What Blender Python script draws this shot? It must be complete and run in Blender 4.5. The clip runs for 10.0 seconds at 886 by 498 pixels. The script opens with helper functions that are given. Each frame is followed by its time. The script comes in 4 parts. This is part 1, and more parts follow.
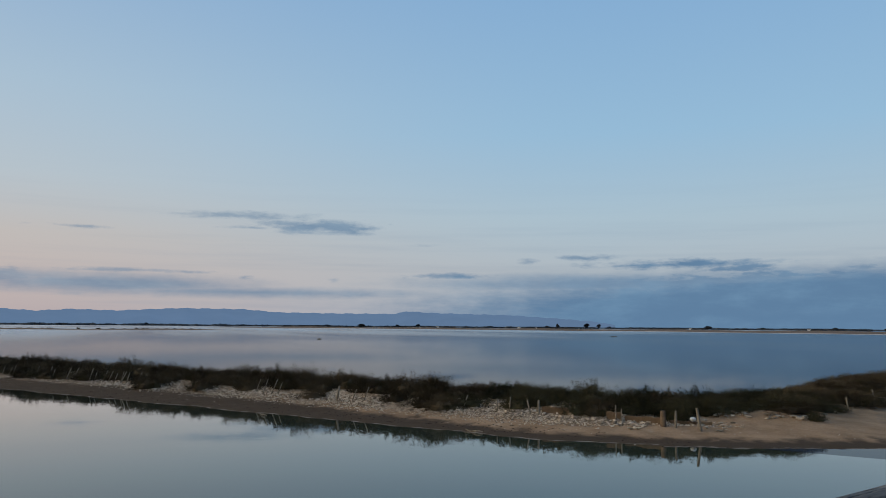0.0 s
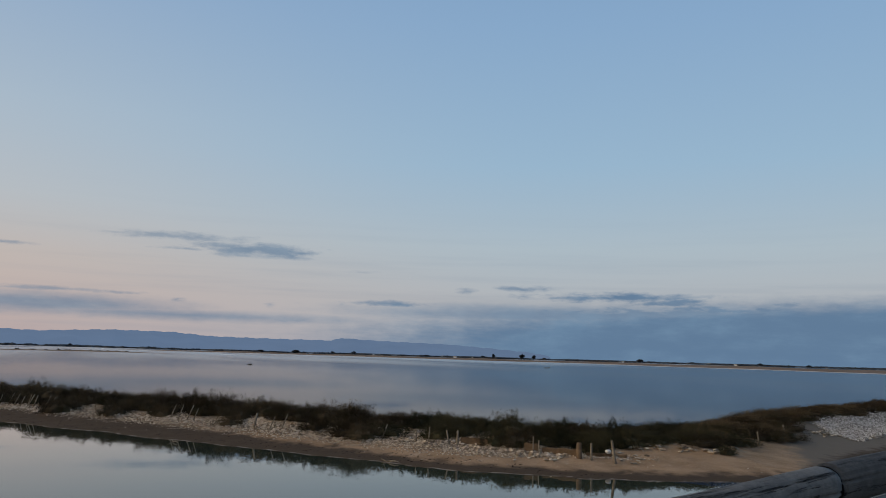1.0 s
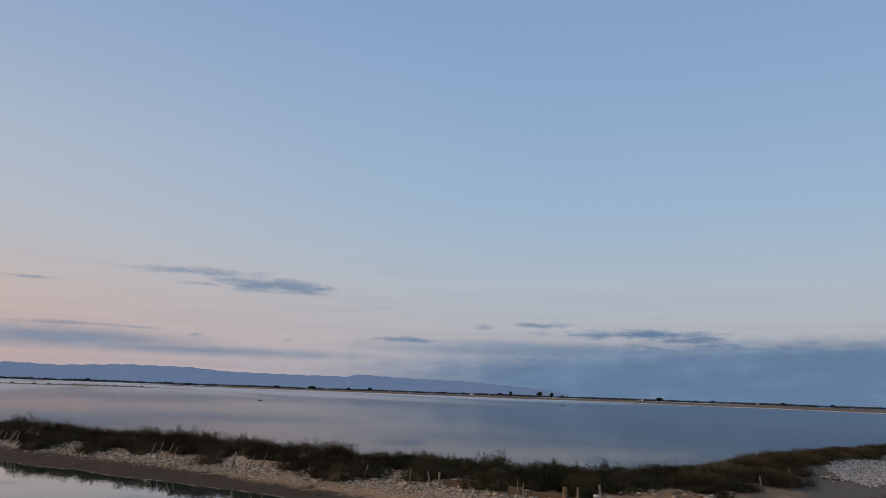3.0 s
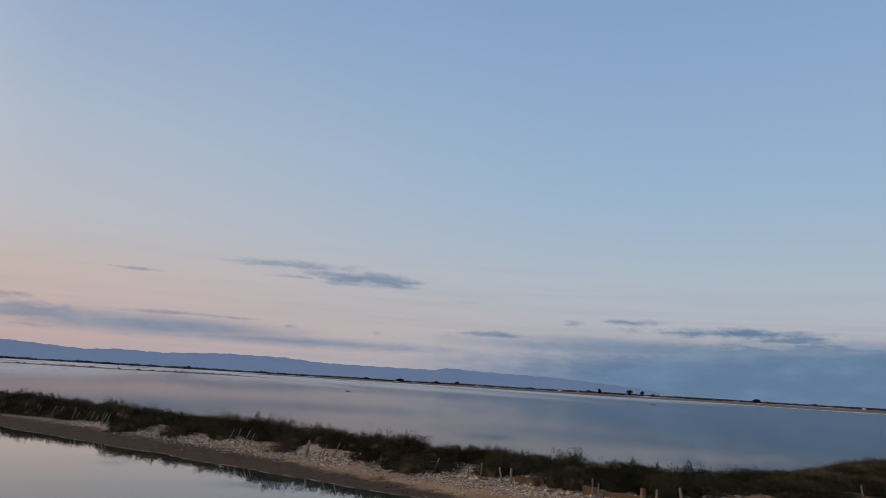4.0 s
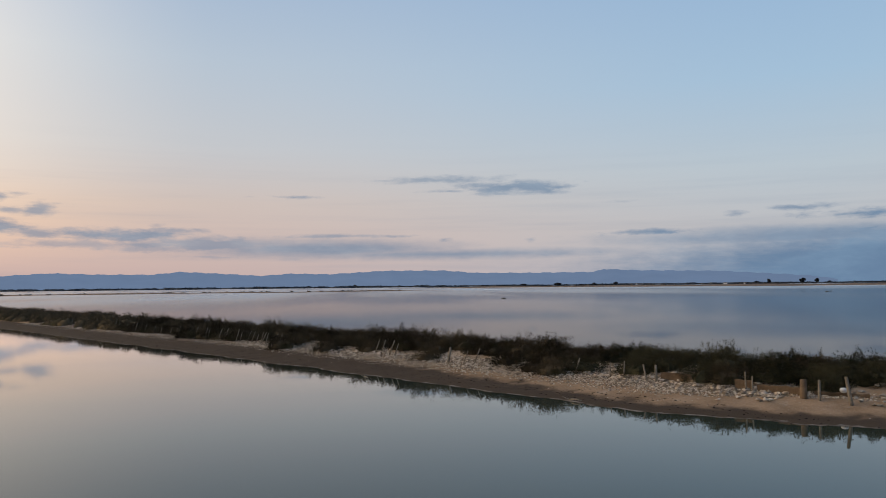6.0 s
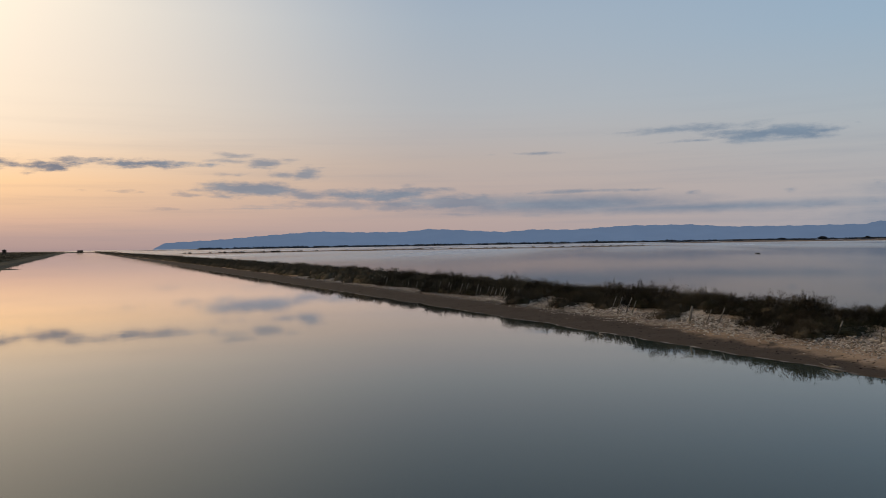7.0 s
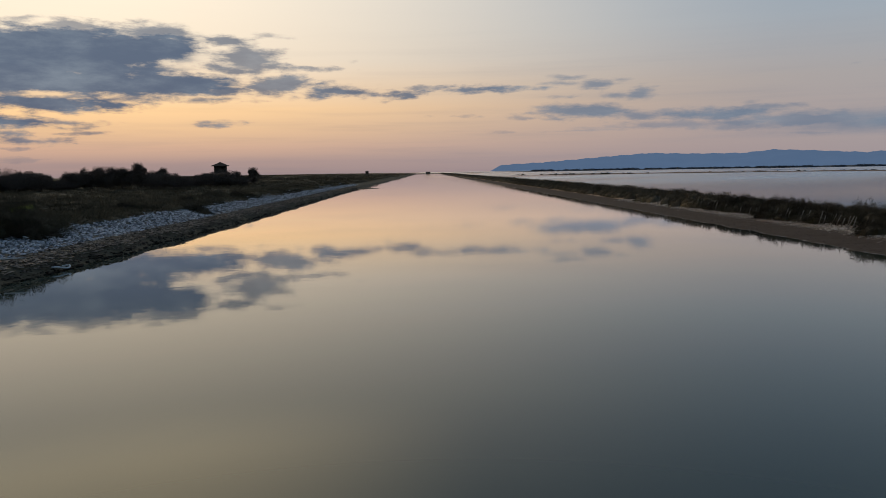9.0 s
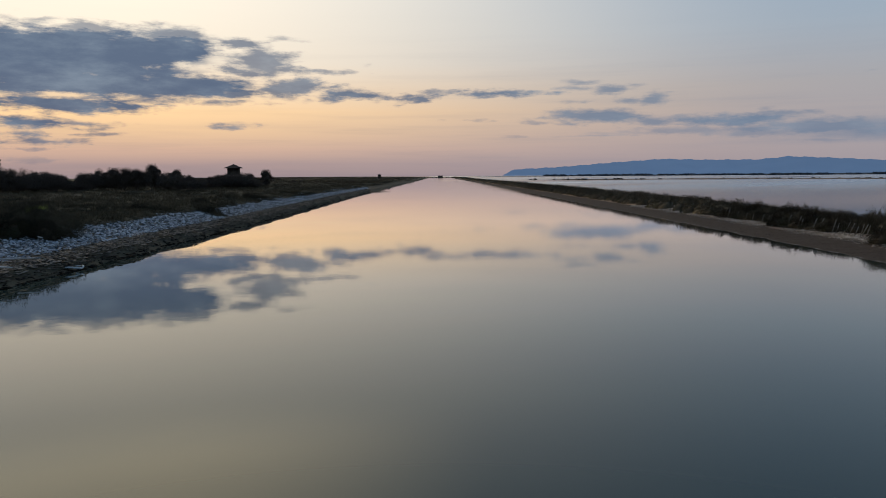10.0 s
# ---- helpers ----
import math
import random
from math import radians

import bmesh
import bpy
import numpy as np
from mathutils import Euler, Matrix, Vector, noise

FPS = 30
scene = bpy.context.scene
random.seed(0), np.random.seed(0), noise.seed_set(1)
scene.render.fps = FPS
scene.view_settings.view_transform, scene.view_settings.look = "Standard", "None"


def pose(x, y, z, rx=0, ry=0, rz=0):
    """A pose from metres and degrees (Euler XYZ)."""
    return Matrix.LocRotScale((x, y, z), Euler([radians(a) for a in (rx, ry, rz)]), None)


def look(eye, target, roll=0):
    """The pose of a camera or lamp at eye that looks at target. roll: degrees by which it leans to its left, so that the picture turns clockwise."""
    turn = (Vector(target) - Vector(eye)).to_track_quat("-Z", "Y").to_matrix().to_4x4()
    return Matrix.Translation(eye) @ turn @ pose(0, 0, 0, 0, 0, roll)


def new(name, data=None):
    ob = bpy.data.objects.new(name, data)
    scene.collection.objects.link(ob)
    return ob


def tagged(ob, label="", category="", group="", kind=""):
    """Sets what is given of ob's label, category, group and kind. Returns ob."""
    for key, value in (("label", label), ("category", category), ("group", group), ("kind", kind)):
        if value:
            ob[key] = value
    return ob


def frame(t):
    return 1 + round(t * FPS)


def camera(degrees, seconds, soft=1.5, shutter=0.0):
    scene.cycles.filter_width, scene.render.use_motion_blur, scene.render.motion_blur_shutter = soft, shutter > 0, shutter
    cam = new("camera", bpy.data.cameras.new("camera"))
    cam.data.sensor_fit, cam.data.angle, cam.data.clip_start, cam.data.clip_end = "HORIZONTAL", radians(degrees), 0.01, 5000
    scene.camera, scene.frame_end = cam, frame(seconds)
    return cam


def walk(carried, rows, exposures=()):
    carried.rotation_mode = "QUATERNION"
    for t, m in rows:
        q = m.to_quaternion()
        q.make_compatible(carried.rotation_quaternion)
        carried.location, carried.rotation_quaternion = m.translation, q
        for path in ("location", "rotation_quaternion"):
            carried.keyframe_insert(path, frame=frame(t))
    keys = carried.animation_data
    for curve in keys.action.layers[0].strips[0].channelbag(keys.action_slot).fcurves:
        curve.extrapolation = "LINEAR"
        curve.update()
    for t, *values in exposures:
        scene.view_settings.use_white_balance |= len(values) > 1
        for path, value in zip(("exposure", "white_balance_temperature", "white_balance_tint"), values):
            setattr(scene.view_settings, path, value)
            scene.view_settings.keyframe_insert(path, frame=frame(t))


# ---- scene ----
# Camera: seconds, eye x, y, z, yaw, pitch, lean to the left
ROWS = [
    (0.0, 0.001, 0.002, 3.799, -57.476, 5.673, 0.413),
    (0.5, 0.199, -0.229, 3.795, -61.090, 7.595, 1.545),
    (1.0, 0.413, -0.453, 3.806, -61.959, 7.828, 1.633),
    (1.5, 0.756, -0.636, 3.857, -62.572, 9.807, 0.807),
    (2.0, 1.184, -0.818, 3.867, -62.260, 9.952, 0.994),
    (3.5, 2.566, -1.142, 3.847, -58.268, 10.459, 3.040),
    (4.0, 3.137, -1.124, 3.811, -53.956, 9.761, 3.409),
    (4.5, 3.603, -1.127, 3.794, -49.753, 9.582, 1.471),
    (5.0, 3.980, -1.031, 3.757, -48.517, 9.436, 0.344),
    (5.2, 4.159, -1.006, 3.750, -48.266, 9.086, -0.337),
    (6.3, 4.832, -1.119, 3.701, -40.612, 0.837, -0.357),
    (6.5, 4.932, -1.038, 3.731, -38.665, 0.463, -0.172),
    (7.0, 5.175, -0.970, 3.722, -25.229, -0.367, -0.968),
    (7.5, 5.344, -0.982, 3.695, -13.320, -3.753, -1.138),
    (8.0, 5.439, -0.953, 3.709, -7.411, -5.154, -0.607),
    (8.5, 5.555, -0.962, 3.744, -4.147, -5.040, 0.220),
    (9.0, 5.689, -0.929, 3.738, -1.100, -5.727, -0.915),
    (9.5, 5.734, -0.946, 3.747, -0.535, -5.647, -0.946),
    (10.0, 5.737, -0.977, 3.768, -0.245, -5.432, -0.387),

]
cam = camera(59.57, 10.0, soft=0.8)


def aim(x, y, z, yaw, pitch, lean):
    a, p = radians(yaw), radians(pitch)
    eye = Vector((x, y, z))
    return look(eye, eye + Vector((-math.sin(a) * math.cos(p), math.cos(a) * math.cos(p), math.sin(p))), lean)


EXPOSURES = [(0.0, 0.0, 6350, 7), (1.0, -0.08, 6800, 12), (3.5, -0.1, 6800, 18), (5.0, -0.08, 6850, 15.5), (6.3, 0.14, 7000, 15), (6.6, 0.11, 7000, 15), (7.0, -0.2, 6930, 14), (7.5, -0.3, 6860, 13), (8.5, -0.38, 6440, 11), (9.2, -0.43, 6280, 10), (10.0, -0.36, 5980, 9)]
walk(cam, [(r[0], aim(*r[1:])) for r in ROWS], EXPOSURES)


# ---- sky, clouds and sun ----
def lin(r, g, b):
    """Linear colour of a 0..255 display colour."""
    return tuple(((u / 255 + 0.055) / 1.055) ** 2.4 if u > 10 else u / 255 / 12.92 for u in (r, g, b)) + (1.0,)


SUN_AZ = -42.0  # degrees, 0 is along the canal
world = bpy.data.worlds.new("dusk_sky")
scene.world = world
world.use_nodes = True
nt = world.node_tree
nt.nodes.clear()


def node(tree, kind, **sets):
    n = tree.nodes.new(kind)
    for k, val in sets.items():
        if k == "op":
            n.operation = val
        elif k == "blend":
            n.blend_type = val
        elif k == "dtype":
            n.data_type = val
        else:
            n.inputs[int(k[1:])].default_value = val
    return n


def math_node(tree, op, a, b=None, clamp=False):
    n = tree.nodes.new("ShaderNodeMath")
    n.operation = op
    n.use_clamp = clamp
    for i, s in enumerate((a, b)):
        if s is None:
            continue
        if isinstance(s, (int, float)):
            n.inputs[i].default_value = s
        else:
            tree.links.new(s, n.inputs[i])
    return n.outputs[0]


def mix_col(tree, fac, a, b, blend="MIX"):
    n = tree.nodes.new("ShaderNodeMix")
    n.data_type = "RGBA"
    n.blend_type = blend
    for sock, s in ((n.inputs[0], fac), (n.inputs[6], a), (n.inputs[7], b)):
        if isinstance(s, (int, float, tuple)):
            sock.default_value = s
        else:
            tree.links.new(s, sock)
    return n.outputs[2]


def ramp(tree, fac, stops, mode="EASE"):
    n = tree.nodes.new("ShaderNodeValToRGB")
    n.color_ramp.interpolation = mode
    el = n.color_ramp.elements
    while len(el) < len(stops):
        el.new(0.5)
    for e, (p, col) in zip(el, stops):
        e.position = p
        e.color = col
    tree.links.new(fac, n.inputs[0])
    return n.outputs[0]


def smooth(tree, value, lo, hi):
    n = tree.nodes.new("ShaderNodeMapRange")
    n.interpolation_type = "SMOOTHSTEP"
    tree.links.new(value, n.inputs[0])
    n.inputs[1].default_value, n.inputs[2].default_value = lo, hi
    return n.outputs[0]


tc = nt.nodes.new("ShaderNodeTexCoord")
sep = nt.nodes.new("ShaderNodeSeparateXYZ")
nt.links.new(tc.outputs["Generated"], sep.inputs[0])
az = math_node(nt, "MULTIPLY", math_node(nt, "ARCTAN2", sep.outputs[0], sep.outputs[1]), 57.29578)
el = math_node(nt, "MULTIPLY", math_node(nt, "ARCSINE", sep.outputs[2]), 57.29578)
elu = math_node(nt, "DIVIDE", el, 90.0, clamp=True)
elq = math_node(nt, "POWER", elu, 0.5)      # more room near the horizon
sa = radians(SUN_AZ)
flat = math_node(nt, "SQRT", math_node(nt, "ADD", math_node(nt, "MULTIPLY", sep.outputs[0], sep.outputs[0]), math_node(nt, "MULTIPLY", sep.outputs[1], sep.outputs[1])))
along = math_node(nt, "ADD", math_node(nt, "MULTIPLY", sep.outputs[0], math.sin(sa)), math_node(nt, "MULTIPLY", sep.outputs[1], math.cos(sa)))
turn = math_node(nt, "MULTIPLY", math_node(nt, "ARCCOSINE", math_node(nt, "DIVIDE", along, math_node(nt, "MAXIMUM", flat, 0.0001))), 57.29578)


def at(deg):
    return math.sqrt(max(deg, 0) / 90)


GLOW = ramp(nt, elq, [(at(0), lin(178, 154, 152)), (at(0.9), lin(202, 170, 160)), (at(1.9), lin(246, 200, 168)), (at(3.2), lin(276, 226, 172)), (at(4.6), lin(302, 248, 180)), (at(8), lin(294, 269, 234)),
                      (at(13), lin(302, 282, 251)), (at(16), lin(308, 290, 258)), (at(21), lin(296, 284, 262)), (at(30), lin(246, 252, 252)), (at(90), lin(110, 136, 172))], "LINEAR")
ROSE = ramp(nt, elq, [(at(0), lin(175, 157, 161)), (at(3), lin(196, 179, 174)), (at(6), lin(196, 186, 181)), (at(10), lin(186, 194, 201)),
                      (at(16), lin(172, 191, 208)), (at(28), lin(137, 170, 207)), (at(90), lin(84, 118, 164))], "LINEAR")
BLUE = ramp(nt, elq, [(at(0), lin(168, 174, 186)), (at(4), lin(177, 184, 191)), (at(8), lin(172, 191, 204)), (at(14), lin(152, 186, 213)),
                      (at(24), lin(135, 172, 209)), (at(40), lin(112, 150, 193)), (at(90), lin(76, 110, 158))], "LINEAR")
sky = mix_col(nt, smooth(nt, turn, 17.0, 70.0), GLOW, ROSE)
high_boost = math_node(nt, "MULTIPLY", math_node(nt, "MULTIPLY", smooth(nt, el, 15.5, 20.0), smooth(nt, el, 60.0, 30.0)), smooth(nt, turn, 47.0, 20.0))   # bright patch added high up to brighten the canal's reflection
sky = mix_col(nt, high_boost, sky, lin(385, 355, 298))
sky = mix_col(nt, smooth(nt, turn, 60.0, 114.0), sky, BLUE)

pos = nt.nodes.new("ShaderNodeCombineXYZ")
nt.links.new(az, pos.inputs[0])
nt.links.new(el, pos.inputs[1])
stretch = node(nt, "ShaderNodeVectorMath", op="MULTIPLY", i1=(0.42, 1.25, 1.0))
nt.links.new(pos.outputs[0], stretch.inputs[0])
wisp = node(nt, "ShaderNodeTexNoise", i2=1.15, i3=10.0, i4=0.62)
nt.links.new(stretch.outputs[0], wisp.inputs["Vector"])
bend = node(nt, "ShaderNodeTexNoise", i2=0.5, i3=4.0)
nt.links.new(stretch.outputs[0], bend.inputs["Vector"])
shift = node(nt, "ShaderNodeVectorMath", op="MULTIPLY_ADD", i1=(2.0, 0.45, 0.0), i2=(-1.0, -0.225, 0.0))
nt.links.new(bend.outputs["Color"], shift.inputs[0])
bent_pos = node(nt, "ShaderNodeVectorMath", op="ADD")
nt.links.new(pos.outputs[0], bent_pos.inputs[0])
nt.links.new(shift.outputs[0], bent_pos.inputs[1])
comb = node(nt, "ShaderNodeVectorMath", op="MULTIPLY", i1=(0.3, 1.9, 1.0))
nt.links.new(bent_pos.outputs[0], comb.inputs[0])
strand = node(nt, "ShaderNodeTexNoise", i2=1.9, i3=8.0, i4=0.6)
nt.links.new(comb.outputs[0], strand.inputs["Vector"])
puff = math_node(nt, "SUBTRACT", math_node(nt, "ADD", math_node(nt, "MULTIPLY", wisp.outputs[0], 0.86), math_node(nt, "MULTIPLY", strand.outputs[0], 0.34)), 0.6)
fray = math_node(nt, "MULTIPLY", puff, 2.2)
soft_fray = math_node(nt, "MULTIPLY", puff, 0.6)
calm_fray = math_node(nt, "MULTIPLY", puff, 1.6)
COVER = []


def cloud(a, e, w, h, dens, bank=False):
    """A streak of cloud: azimuth, elevation, half width and half height in degrees, density (below 0: a gap)."""
    n = nt.nodes.new("ShaderNodeVectorMath")
    n.operation = "MULTIPLY_ADD"
    nt.links.new(pos.outputs[0] if bank else bent_pos.outputs[0], n.inputs[0])
    n.inputs[1].default_value = (1 / w, 1 / h, 0)
    n.inputs[2].default_value = (-a / w, -e / h, 0)
    ln = nt.nodes.new("ShaderNodeVectorMath")
    ln.operation = "LENGTH"
    nt.links.new(n.outputs[0], ln.inputs[0])
    m = nt.nodes.new("ShaderNodeMapRange")
    m.interpolation_type = "SMOOTHSTEP"
    nt.links.new(math_node(nt, "ADD", math_node(nt, "MULTIPLY", math_node(nt, "SUBTRACT", ln.outputs["Value"], 1.0), h ** 0.6), soft_fray if bank else (calm_fray if a > 8 else fray)), m.inputs[0])
    m.inputs[1].default_value, m.inputs[2].default_value = (0.3, -0.7) if bank else ((0.3, -0.5) if h > 0.7 else (0.22, -0.42))
    m.inputs[3].default_value, m.inputs[4].default_value = 0.0, dens
    if dens < 0:
        COVER.append(math_node(nt, "MULTIPLY", COVER[-1], math_node(nt, "ADD", m.outputs[0], 1.0)))
        return
    COVER.append(m.outputs[0] if not COVER else math_node(nt, "MAXIMUM", COVER[-1], m.outputs[0]))


# the heavy bank to the right of the hills, then single streaks
cloud(102.0, 0.8, 50.0, 3.8, 1.0, True)
cloud(96.0, 0.3, 46.0, 2.9, 0.85, True)
cloud(71.0, 3.1, 17.0, 0.8, 0.8, True)
cloud(-27.03, 7.78, 7.12, 2.16, 1.00)
cloud(-22.41, 8.00, 7.12, 1.98, 1.00)
cloud(-18.56, 8.53, 3.24, 1.34, 1.00)
cloud(-18.89, 9.51, 3.02, 0.73, 0.85)
cloud(-23.71, 9.74, 2.59, 0.47, 0.75)
cloud(-26.31, 10.10, 1.29, 0.19, 0.60)
cloud(-23.92, 6.17, 9.49, 1.34, 1.00)
cloud(-17.55, 6.21, 5.39, 0.91, 1.00)
cloud(-14.47, 5.86, 2.26, 0.47, 0.95)
cloud(-25.71, 4.91, 6.25, 0.65, 1.00)
cloud(-14.89, 5.20, 2.05, 0.26, 0.80)
cloud(-25.25, 5.48, 2.16, 0.20, -0.85)
cloud(-16.73, 7.47, 2.05, 0.30, -0.85)
cloud(-15.55, 7.95, 0.86, 0.30, -0.8)
cloud(-21.30, 5.43, 0.97, 0.14, -0.7)
cloud(-12.60, 8.01, 2.26, 1.08, 0.82)
cloud(-14.03, 9.16, 1.62, 0.37, 0.85)
cloud(-10.55, 6.34, 2.91, 0.65, 0.88)
cloud(-13.62, 7.30, 2.80, 0.30, 0.85)
cloud(-11.01, 7.54, 1.29, 0.47, 0.80)
cloud(-7.38, 5.74, 1.83, 0.35, 0.95)
cloud(-7.95, 7.45, 1.62, 0.17, 0.75)
cloud(-10.83, 9.58, 0.97, 0.19, 0.50)
cloud(-27.62, 3.58, 2.37, 0.41, 1.00)
cloud(-24.59, 3.62, 2.05, 0.15, 0.80)
cloud(-24.78, 3.28, 0.65, 0.15, 0.75)
cloud(-23.65, 3.29, 0.75, 0.15, 0.80)
cloud(-27.34, 2.84, 1.40, 0.15, 0.85)
cloud(-24.80, 2.90, 1.19, 0.09, 0.70)
cloud(-22.87, 2.97, 0.75, 0.13, 0.75)
cloud(-26.86, 2.43, 2.26, 0.26, 0.85)
cloud(-28.05, 1.91, 1.29, 0.11, 0.60)
cloud(-14.76, 3.59, 1.34, 0.19, 0.80)
cloud(-27.44, 1.20, 1.51, 0.15, 0.35)
cloud(-6.46, 5.94, 2.42, 0.37, 0.95)
cloud(-2.40, 5.60, 2.26, 0.28, 0.90)
cloud(-5.29, 7.91, 0.43, 0.11, 0.45)
cloud(-9.15, 5.52, 0.65, 0.13, 0.60)
cloud(-10.50, 5.53, 0.65, 0.13, 0.60)
cloud(3.78, 5.87, 3.79, 0.28, 0.90)
cloud(0.60, 5.98, 1.68, 0.17, 0.70)
cloud(12.05, 6.04, 1.40, 0.37, 0.72)
cloud(10.23, 6.62, 1.26, 0.17, 0.60)
cloud(9.91, 6.18, 1.40, 0.14, 0.60)
cloud(9.65, 5.20, 1.12, 0.11, 0.60)
cloud(15.33, 5.24, 1.07, 0.45, 0.70)
cloud(13.64, 5.26, 1.07, 0.22, 0.62)
cloud(13.88, 6.33, 0.79, 0.11, 0.50)
cloud(16.48, 5.64, 0.62, 0.08, 0.50)
cloud(7.20, 5.95, 0.56, 0.14, 0.50)
cloud(2.25, 3.99, 0.98, 0.08, 0.45)
cloud(3.91, 3.91, 0.62, 0.08, 0.40)
cloud(11.27, 4.12, 3.79, 0.56, 0.82)
cloud(9.39, 4.38, 1.68, 0.25, 0.60)
cloud(7.49, 3.81, 0.84, 0.14, 0.50)
cloud(15.49, 3.66, 2.53, 0.28, 0.70)
cloud(20.03, 3.71, 4.49, 0.42, 0.82)
cloud(23.61, 4.02, 1.63, 0.17, 0.60)
cloud(17.55, 3.00, 4.49, 0.28, 0.50)
cloud(26.17, 3.09, 6.46, 0.56, 0.68)
cloud(22.95, 2.86, 5.62, 0.39, 0.50)
cloud(11.82, 2.77, 1.97, 0.08, 0.45)
cloud(5.71, 2.80, 0.84, 0.08, 0.35)
cloud(26.87, 2.16, 2.25, 0.14, 0.40)
cloud(32.06, 6.47, 1.46, 0.10, 0.75)
cloud(23.74, 4.06, 1.52, 0.18, 0.60)
cloud(35.16, 3.64, 3.53, 0.13, 0.62)
cloud(32.05, 2.08, 2.88, 0.10, 0.40)
cloud(26.95, 2.17, 1.57, 0.10, 0.35)
cloud(12.13, 2.91, 1.57, 0.10, 0.30)
cloud(23.01, 4.28, 0.52, 0.13, 0.50)
cloud(42.65, 7.80, 4.12, 0.27, 0.62)
cloud(41.44, 7.70, 2.75, 0.15, 0.50)
cloud(48.52, 7.16, 3.82, 0.43, 0.85)
cloud(45.98, 7.33, 1.83, 0.24, 0.70)
cloud(43.41, 6.89, 1.37, 0.09, 0.70)
cloud(48.67, 6.80, 3.36, 0.15, 0.70)
cloud(58.33, 3.67, 2.90, 0.27, 0.80)
cloud(43.09, 3.39, 0.40, 0.12, 0.60)
cloud(49.54, 3.23, 0.34, 0.12, 0.50)
cloud(64.07, 4.69, 0.52, 0.15, 0.60)
cloud(47.76, 2.26, 11.61, 0.18, 0.60)
cloud(39.29, 3.66, 1.37, 0.09, 0.60)
cloud(56.15, 5.93, 0.55, 0.09, 0.30)
cloud(67.90, 5.00, 1.88, 0.17, 0.75)
cloud(74.96, 4.46, 5.44, 0.33, 0.97)
cloud(71.27, 4.43, 1.67, 0.17, 0.85)
cloud(78.69, 4.11, 2.51, 0.38, 0.90)
cloud(86.29, 4.00, 1.34, 0.29, 0.75)
cloud(82.58, 3.65, 6.28, 0.29, 0.90)
cloud(63.92, 4.77, 0.42, 0.13, 0.50)
cloud(58.54, 3.67, 2.30, 0.21, 0.90)
cloud(78.30, 3.11, 13.81, 0.67, 0.85)
# long soft veil over the hills
cloud(34.2, 2.75, 10.5, 0.75, 0.8, True)
cloud(29.0, 3.1, 9.0, 0.5, 0.65, True)
cloud(43.0, 2.3, 17.0, 0.42, 0.8, True)
cover = COVER[-1]
tone = node(nt, "ShaderNodeTexNoise", i2=0.42, i3=7.0, i4=0.6)
nt.links.new(stretch.outputs[0], tone.inputs["Vector"])
thick = smooth(nt, tone.outputs[0], 0.4, 0.78)
warm_cloud = mix_col(nt, thick, lin(88, 110, 138), lin(140, 156, 172))
cool_cloud = mix_col(nt, thick, lin(90, 123, 156), lin(106, 140, 171))
mid_cloud = mix_col(nt, thick, lin(104, 132, 160), lin(140, 160, 178))
warm_cloud = mix_col(nt, smooth(nt, turn, 34.0, 56.0), warm_cloud, mid_cloud)
cloud_col = mix_col(nt, smooth(nt, turn, 74.0, 112.0), warm_cloud, cool_cloud)
band = node(nt, "ShaderNodeTexNoise", i2=0.5, i3=5.0, i4=0.6)        # faint level veils in the low sky
veil = node(nt, "ShaderNodeVectorMath", op="MULTIPLY", i1=(0.1, 2.2, 1.0))
nt.links.new(pos.outputs[0], veil.inputs[0])
nt.links.new(veil.outputs[0], band.inputs["Vector"])
veiled = math_node(nt, "MULTIPLY", smooth(nt, band.outputs[0], 0.42, 0.75), math_node(nt, "MULTIPLY", smooth(nt, el, 13.0, 2.0), 0.16))
sky = mix_col(nt, veiled, sky, cloud_col)
sky = mix_col(nt, math_node(nt, "MULTIPLY", cover, 0.95), sky, cloud_col)
bg = nt.nodes.new("ShaderNodeBackground")
nt.links.new(sky, bg.inputs[0])
bg.inputs[1].default_value = 1.0
nt.links.new(bg.outputs[0], nt.nodes.new("ShaderNodeOutputWorld").inputs[0])

sun = new("low_sun", bpy.data.lights.new("low_sun", "SUN"))
sun.data.energy, sun.data.angle, sun.data.color = 0.85, radians(12), (1.0, 0.72, 0.48)
sun.matrix_world = look((0, 0, 50), Vector((0, 0, 50)) - Vector((math.sin(sa), math.cos(sa), 0.16)))


